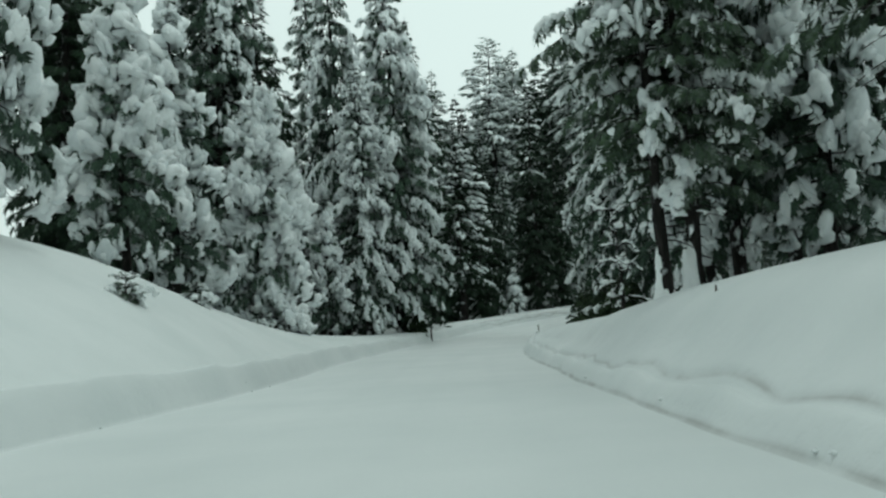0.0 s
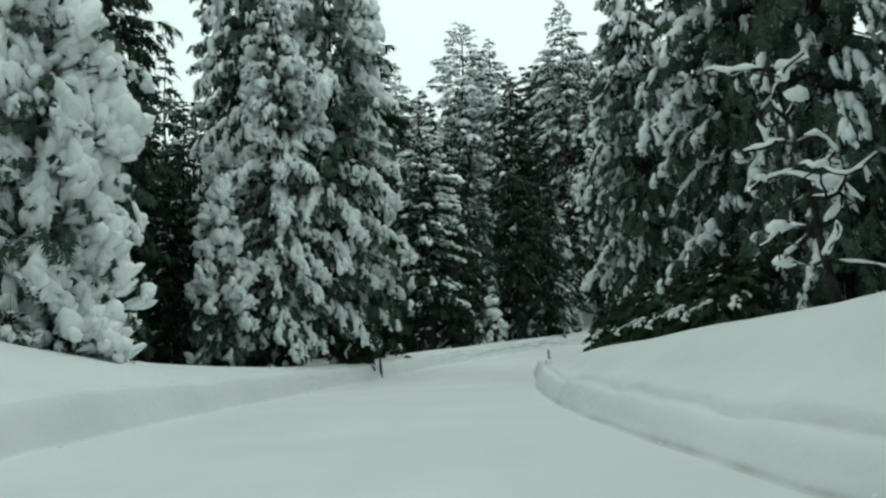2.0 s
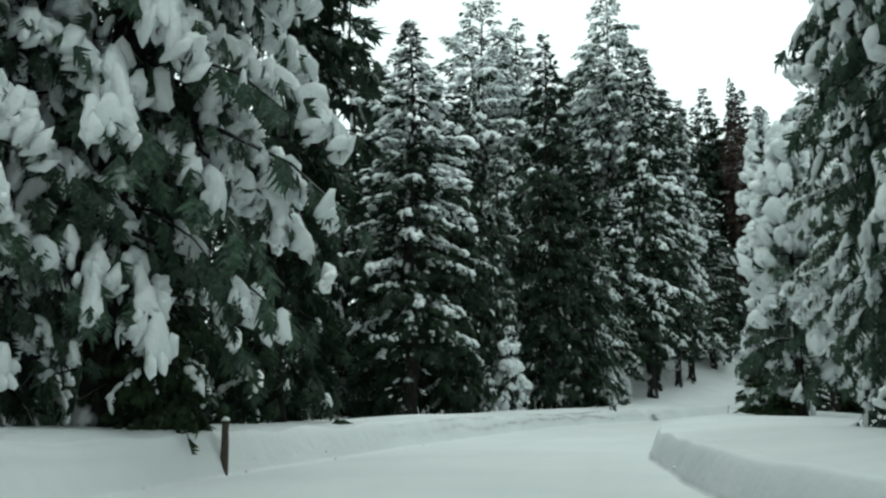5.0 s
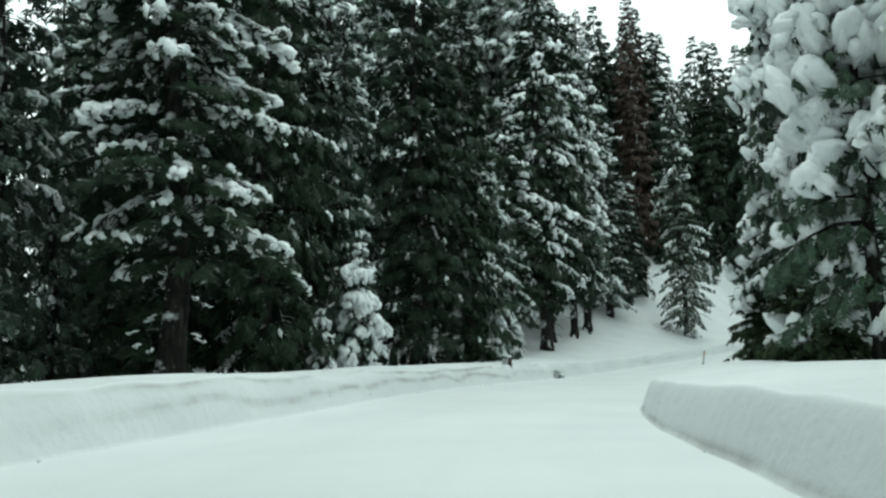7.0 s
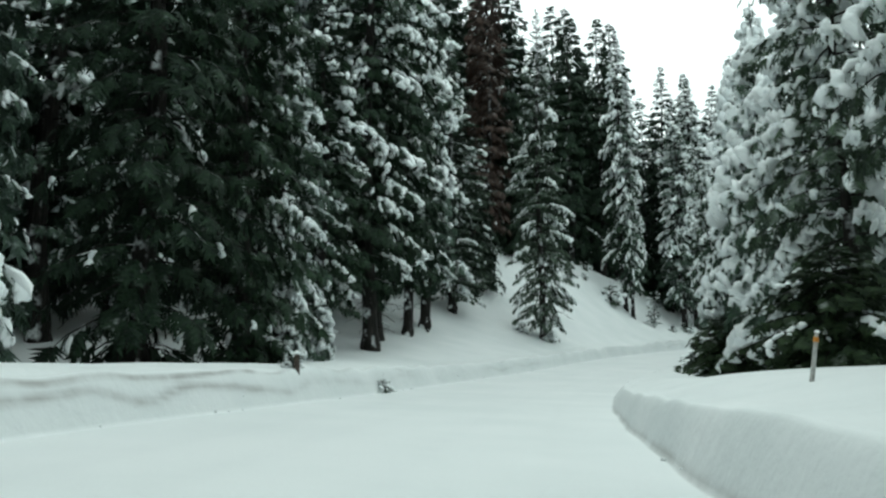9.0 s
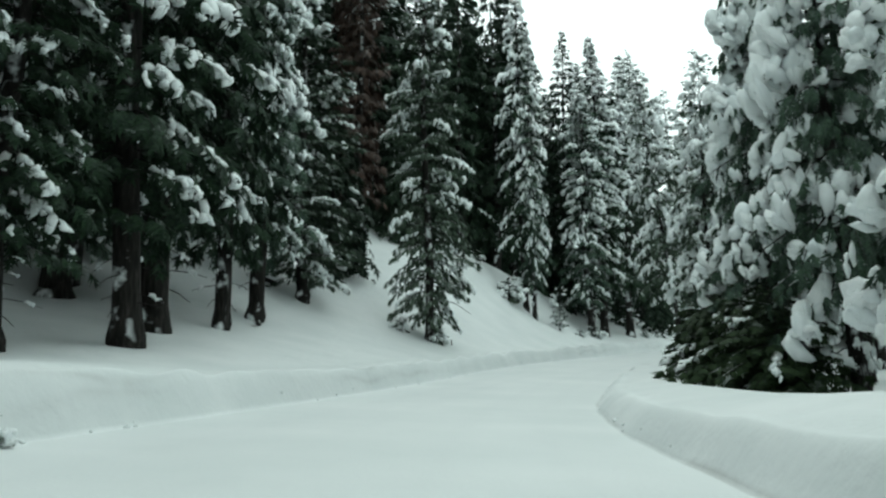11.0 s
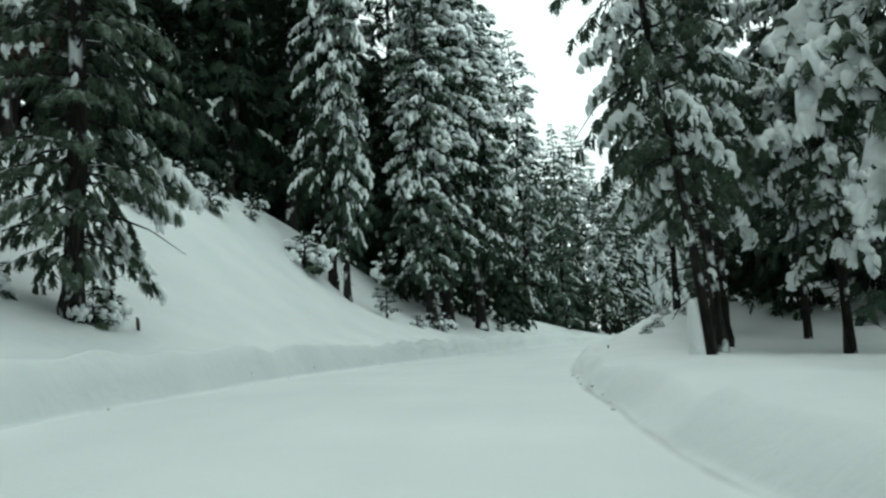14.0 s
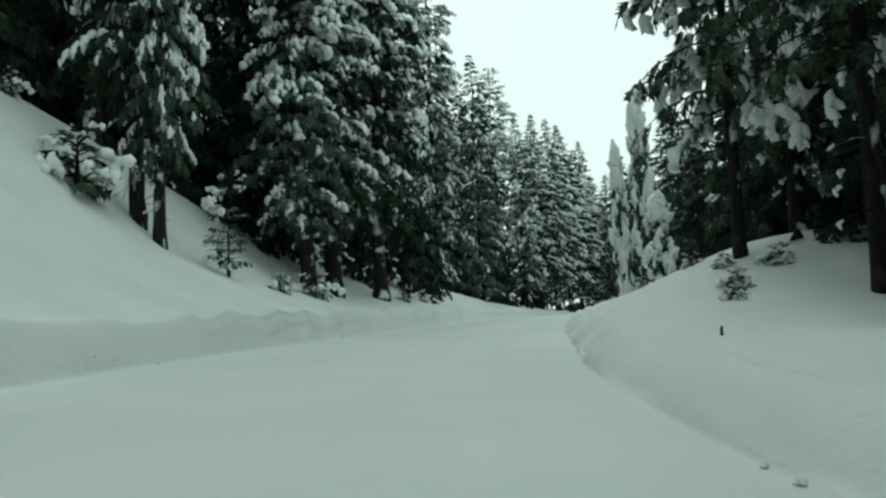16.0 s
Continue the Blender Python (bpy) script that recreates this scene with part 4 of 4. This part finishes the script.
def far_woods(seed, count):
    """The forest behind the front rows, one mass."""
    rng = random.Random(seed)
    low = [build_tree("w", "", 90 + k, 36, 4.6 - 0.5 * k, clear=0.06, spray=2.6, whorl=3.2, per=5, shape=0.95, droop=0.4, rise=0.15, snow=0.14, pad=(1.3, 0.5, 0.25), blades=2, level=1, tip=0.2, whole=False) for k in range(3)]
    bits = {p[0]: [[], [], 0, p[3], p[4]] for p in low[0]}
    areas = [(-52, 52, -48, -28, 20, 30), (62, 84, -40, -20, 14, 19), (62, 84, -40, -20, 14, 19), (96, 180, -62, -28, 30, 42), (160, 230, -46, -29, 34, 42), (160, 230, -46, -29, 34, 42), (188, 236, -30, -22, 18, 30), (184, 240, 14, 26, 18, 26), (220, 330, -44, -28, 28, 36), (-52, 200, 18, 32, 20, 28), (200, 330, 16, 30, 20, 28), (308, 335, -20, 22, 22, 32), (-54, 6, -27, -14, 18, 26), (-54, 8, 10, 24, 18, 26)]
    weights = [(a[1] - a[0]) * (a[3] - a[2]) for a in areas]
    for k in range(count):
        s0, s1, d0, d1, h0, h1 = rng.choices(areas, weights)[0]
        p, h = spot(rng.uniform(s0, s1), rng.uniform(d0, d1)), rng.uniform(h0, h1) / 36
        a, c = rng.uniform(0, 6.28), rng.uniform(0.9, 1.2)
        turn = np.array([(math.cos(a) * c, -math.sin(a) * c, 0), (math.sin(a) * c, math.cos(a) * c, 0), (0, 0, 1)]) * h
        for name, v, f, mat, lab in rng.choice(low):
            b = bits[name]
            b[0].append(v @ turn.T + np.array(p))
            b[1].append(f + b[2])
            b[2] += len(v)
    root = tagged(new("far_woods"), "dense snow-dusted conifer forest behind the roadside trees", "forest", kind="stuff")
    for name, (v, f, n, mat, lab) in bits.items():
        ob = new(name, mesh_of(name, np.vstack(v), np.vstack(f), mat))
        ob.parent = root
        tagged(ob, kind="stuff")


far_woods(5, 150)


# ---------------------------------------------------------------- small things along the road
def part(name, bm, mat, parent, label=""):
    me = bpy.data.meshes.new(name)
    bm.to_mesh(me)
    bm.free()
    me.materials.append(mat)
    ob = new(name, me)
    ob.parent = parent
    return tagged(ob, label)


def rod(points, radii, sides=8, seed=1):
    bm = bmesh.new()
    v, f = tube(points, radii, sides, np.random.default_rng(seed))
    q = [bm.verts.new(p) for p in v]
    for t in f:
        bm.faces.new([q[k] for k in t])
    bm.faces.new([q[k] for k in range(sides)])
    bm.faces.new([q[len(v) - sides + k] for k in range(sides)][::-1])
    bmesh.ops.recalc_face_normals(bm, faces=bm.faces[:])
    return bm


def cap_bm(r, h, seed):
    """A small cap of snow."""
    rng = np.random.default_rng(seed)
    bm = bmesh.new()
    bmesh.ops.create_icosphere(bm, subdivisions=2, radius=1.0)
    for p in bm.verts:
        p.co = Vector((p.co.x * r, p.co.y * r, max(p.co.z, -0.15) * h)) * (1 + 0.08 * rng.standard_normal())
    for f in bm.faces:
        f.smooth = True
    return bm


def marker_pole(s, d, h, lean):
    root = tagged(new("marker_pole"), "pale thin snow-marker pole leaning on the ploughed bank", "pole")
    root.matrix_basis = Matrix.Translation(spot(s, d)) @ pose(0, 0, 0, *lean)
    part("shaft", rod([(0, 0, -0.4), (0, 0, h * 0.5), (0, 0, h)], [0.028, 0.027, 0.024]), POLE, root)
    part("reflector", rod([(0, 0, h * 0.80), (0, 0, h * 0.90)], [0.031, 0.031]), REFLECTOR, root, "faded amber band")
    part("snow_cap", cap_bm(0.035, 0.03, 3), LOAD, root, "small cap of snow").location = (0, 0, h)


def stake(s, d, h, r, label, seed, wood=None):
    root = tagged(new("stake"), label, "stake")
    root.matrix_basis = Matrix.Translation(spot(s, d)) @ pose(0, 0, 0, (seed * 37) % 9 - 4, (seed * 53) % 11 - 5, seed * 70)
    part("shaft", rod([(0, 0, -0.4), (0.01, 0, h * 0.5), (0, 0.01, h)], [r * 1.1, r, r * 0.8], 7, seed), wood or DARK_WOOD, root)
    if h > 0.6:
        part("fork", rod([(0, 0, h * 0.5), (0.12, 0.04, h * 0.75), (0.2, 0.05, h * 1.05)], [r * 0.6, r * 0.5, r * 0.3], 6, seed), wood or DARK_WOOD, root, "broken side shoot")
    part("snow_cap", cap_bm(r * 1.3, r, seed), LOAD, root, "small cap of snow").location = (0, 0, h)


marker_pole(106.1, 3.8, 0.6, (4, 9, 0))
stake(69.4, -6.5, 0.9, 0.075, "dark broken stake standing in the bank's edge", 1)
stake(57.8, 3.0, 0.6, 0.065, "weathered pale stake with a snow cap in the bank", 2, POLE)
stake(118.5, 6.4, 0.95, 0.06, "grey snow-capped stake beside the bank", 3)
stake(119.1, -6.85, 0.45, 0.09, "snow-dusted stub of a post in the bank", 4)
stake(172, -9.8, 0.35, 0.05, "small dark stub poking out of the bank", 5)
stake(15.3, 4.5, 0.12, 0.02, "small dark stub poking out of the slope", 6)
stake(181, 3.6, 0.12, 0.022, "short grey stub on the soft bank", 7)

SHRUBS = [(24, -9.9, 0.7), (33, -10.8, 0.8), (43, -11.1, 0.8), (44.5, -10.4, 0.6), (127, -6.4, 0.5), (119.5, -7.2, 0.4), (170.7, -10.4, 0.9), (172.6, -10.9, 0.6), (169.5, -12.5, 0.8),
          (183, -15.8, 0.9), (185, -17, 1.1), (187, -16.8, 0.9), (189, -17.8, 1), (191.5, -18.4, 1.1), (194, -18.6, 0.8), (190.4, -16.4, 1), (195.3, -16.6, 0.7), (199.5, -18.6, 0.9), (197.4, -14.1, 2),
          (206, -9.8, 0.8), (211, -9.9, 1.2), (228, -9.7, 0.9), (232, -9.4, 0.8), (188.4, 6, 0.45), (186.5, 5.4, 0.35), (192, 6.6, 0.4), (195, 6.4, 0.4), (202.4, 5.8, 0.4), (190.5, 7.6, 0.5)]
for s, d, h in SHRUBS:
    plant("shrub", s, d, h, "shrubs in the snow", wide=1.2, sink=0.08)
plant("hooded", 204.8, -25, 3.6, wide=1.1)


def clod_bm(r, seed):
    rng = np.random.default_rng(seed)
    bm = bmesh.new()
    bmesh.ops.create_icosphere(bm, subdivisions=2, radius=r)
    for p in bm.verts:
        p.co *= 1 + 0.12 * rng.standard_normal()
        p.co.z *= 0.7
    return bm


def crooked(rng, start, way, length, steps=7, kink=0.35):
    """A crooked limb as a list of points."""
    pts, way = [np.array(start, float)], np.array(way, float)
    for k in range(steps):
        way = way + kink * rng.standard_normal(3) * np.array([1, 1, 0.7])
        way /= np.linalg.norm(way)
        pts.append(pts[-1] + way * length / steps)
    return np.array(pts)


def snag(s, d, h, seed):
    """A leafless crooked tree, thick snow lying along its limbs."""
    rng = np.random.default_rng(seed)
    root = tagged(new("bare_tree"), "leafless crooked tree with thick snow along its dark limbs", "tree")
    root.matrix_basis = Matrix.Translation(spot(s, d))
    stem = crooked(rng, (0, 0, -0.3), (0, 0.1, 1), h, 9, 0.16)
    part("trunk", rod(stem, np.linspace(0.085, 0.03, len(stem)), 8, seed), BARK, root)
    tx, ty = float(np.interp(s, LINE_S, LINE_T[:, 0])), float(np.interp(s, LINE_S, LINE_T[:, 1]))
    for k in range(18):
        a = stem[2 + k % 8]
        turn = rng.uniform(-2.2, 2.2) + (math.pi if k % 3 == 0 else 0)
        out = np.array([-ty * math.cos(turn) - tx * math.sin(turn), tx * math.cos(turn) - ty * math.sin(turn), rng.uniform(-0.1, 0.55)])
        ln = rng.uniform(0.8, 1.9)
        limb = crooked(rng, a, out, ln, 7, 0.5)
        branch = part("limb", rod(limb, np.linspace(0.05, 0.018, len(limb)), 6, seed + k), BARK, root)
        for q in range(2):
            j = 2 + q * 2
            twig = crooked(rng, limb[j], limb[j + 1] - limb[j] + 0.25 * rng.standard_normal(3), ln * 0.45, 5)
            part("twig", rod(twig, np.linspace(0.024, 0.009, len(twig)), 5, seed + k), BARK, branch)
        n = rng.uniform(0.035, 0.06)
        body = limb[1:] + np.array([0, 0, n * 0.9])
        part("snow_roll", rod(body, n * (0.5 + 0.9 * rng.random(len(body))) * np.r_[0.5, np.ones(len(body) - 2), 0.4], 8, seed + k), LOAD, branch, "thick roll of snow")
        if k % 2 == 1:
            pad = part("snow_pad", clod_bm(rng.uniform(0.12, 0.26), seed + k), LOAD, branch, "sagging cushion of snow")
            pad.location = limb[4] + np.array([0, 0, 0.06])
            pad.scale = (1.0, 0.8, 0.9)
            for f in pad.data.polygons:
                f.use_smooth = True


def fallen_log(s, d, length, r, turn, seed):
    root = tagged(new("fallen_log"), "dark fallen log half sunk in the snow", "log")
    root.matrix_basis = Matrix.Translation(spot(s, d, r * 0.5)) @ pose(0, 0, 0, 0, 3, turn)
    xs = np.linspace(-length / 2, length / 2, 7)
    part("log", rod([(x, 0.03 * math.sin(3 * x), 0) for x in xs], [r * (1 - 0.06 * k) for k in range(7)], 9, seed), BARK, root)
    bm = rod([(x, 0.03 * math.sin(3 * x), r * 0.75) for x in xs[1:6]], [r * 0.3, r * 0.65, r * 0.7, r * 0.6, r * 0.25], 8, seed + 1)
    part("snow_cover", bm, LOAD, root, "snow lying along the log")


def drift(s, d, r, h, seed):
    """Snow blown against the foot of a trunk."""
    rng = np.random.default_rng(seed)
    bm = bmesh.new()
    bmesh.ops.create_cone(bm, cap_ends=True, segments=14, radius1=1.0, radius2=1.0, depth=h)
    bmesh.ops.subdivide_edges(bm, edges=[e for e in bm.edges if abs(e.verts[0].co.z - e.verts[1].co.z) > 0.1], cuts=7, use_grid_fill=True)
    for p in bm.verts:
        u = min(max((p.co.z + h / 2) / h, 0.0), 1.0)
        k = r * (0.55 + 0.45 * (1 - u) ** 4) * (1 - 0.55 * max(0.0, (u - 0.7) / 0.3) ** 2) * (1 + 0.08 * rng.standard_normal())
        p.co = Vector((p.co.x * k, p.co.y * k, u * h * (1 + 0.04 * rng.standard_normal()) - 0.2))
    for f in bm.faces:
        f.smooth = True
    root = tagged(new("snow_drift"), "cone of drifted snow round a foot of wood", "snow drift")
    root.matrix_basis = Matrix.Translation(spot(s, d))
    part("drift", bm, LOAD, root)


drift(57.8, 2.95, 0.34, 0.4, 4)
drift(23.95, 5.55, 0.38, 1.7, 1)
drift(24.55, 6.45, 0.36, 1.6, 3)
drift(170.1, 4.86, 0.26, 1.5, 2)
snag(35.8, 6.5, 5.4, 12)
fallen_log(165.3, -19.4, 2.4, 0.16, 40, 5)
fallen_log(156, -15.0, 1.8, 0.12, 60, 6)


clod_meshes = []
for k in range(3):
    me = bpy.data.meshes.new("snow_clod")
    bm = clod_bm(0.07, 40 + k)
    bm.to_mesh(me)
    bm.free()
    me.materials.append(SNOW)
    clod_meshes.append(me)
clod_rng = random.Random(8)
for k in range(110):
    s = clod_rng.uniform(2, 215)
    right = clod_rng.random() < 0.45
    d = np.interp(s, FOOT_R[:, 0], FOOT_R[:, 1]) - clod_rng.uniform(-0.12, 0.05) if right else -np.interp(s, FOOT_L[:, 0], FOOT_L[:, 1]) + clod_rng.uniform(-0.12, 0.12)
    ob = tagged(new("snow_clod", clod_rng.choice(clod_meshes)), "small clod of ploughed snow at the road's edge", "snow clod", "clods along the road")
    ob.matrix_basis = Matrix.Translation(spot(s, float(d), 0.02)) @ pose(0, 0, 0, 0, 0, clod_rng.uniform(0, 360)) @ Matrix.Scale(clod_rng.uniform(0.3, 0.75), 4)
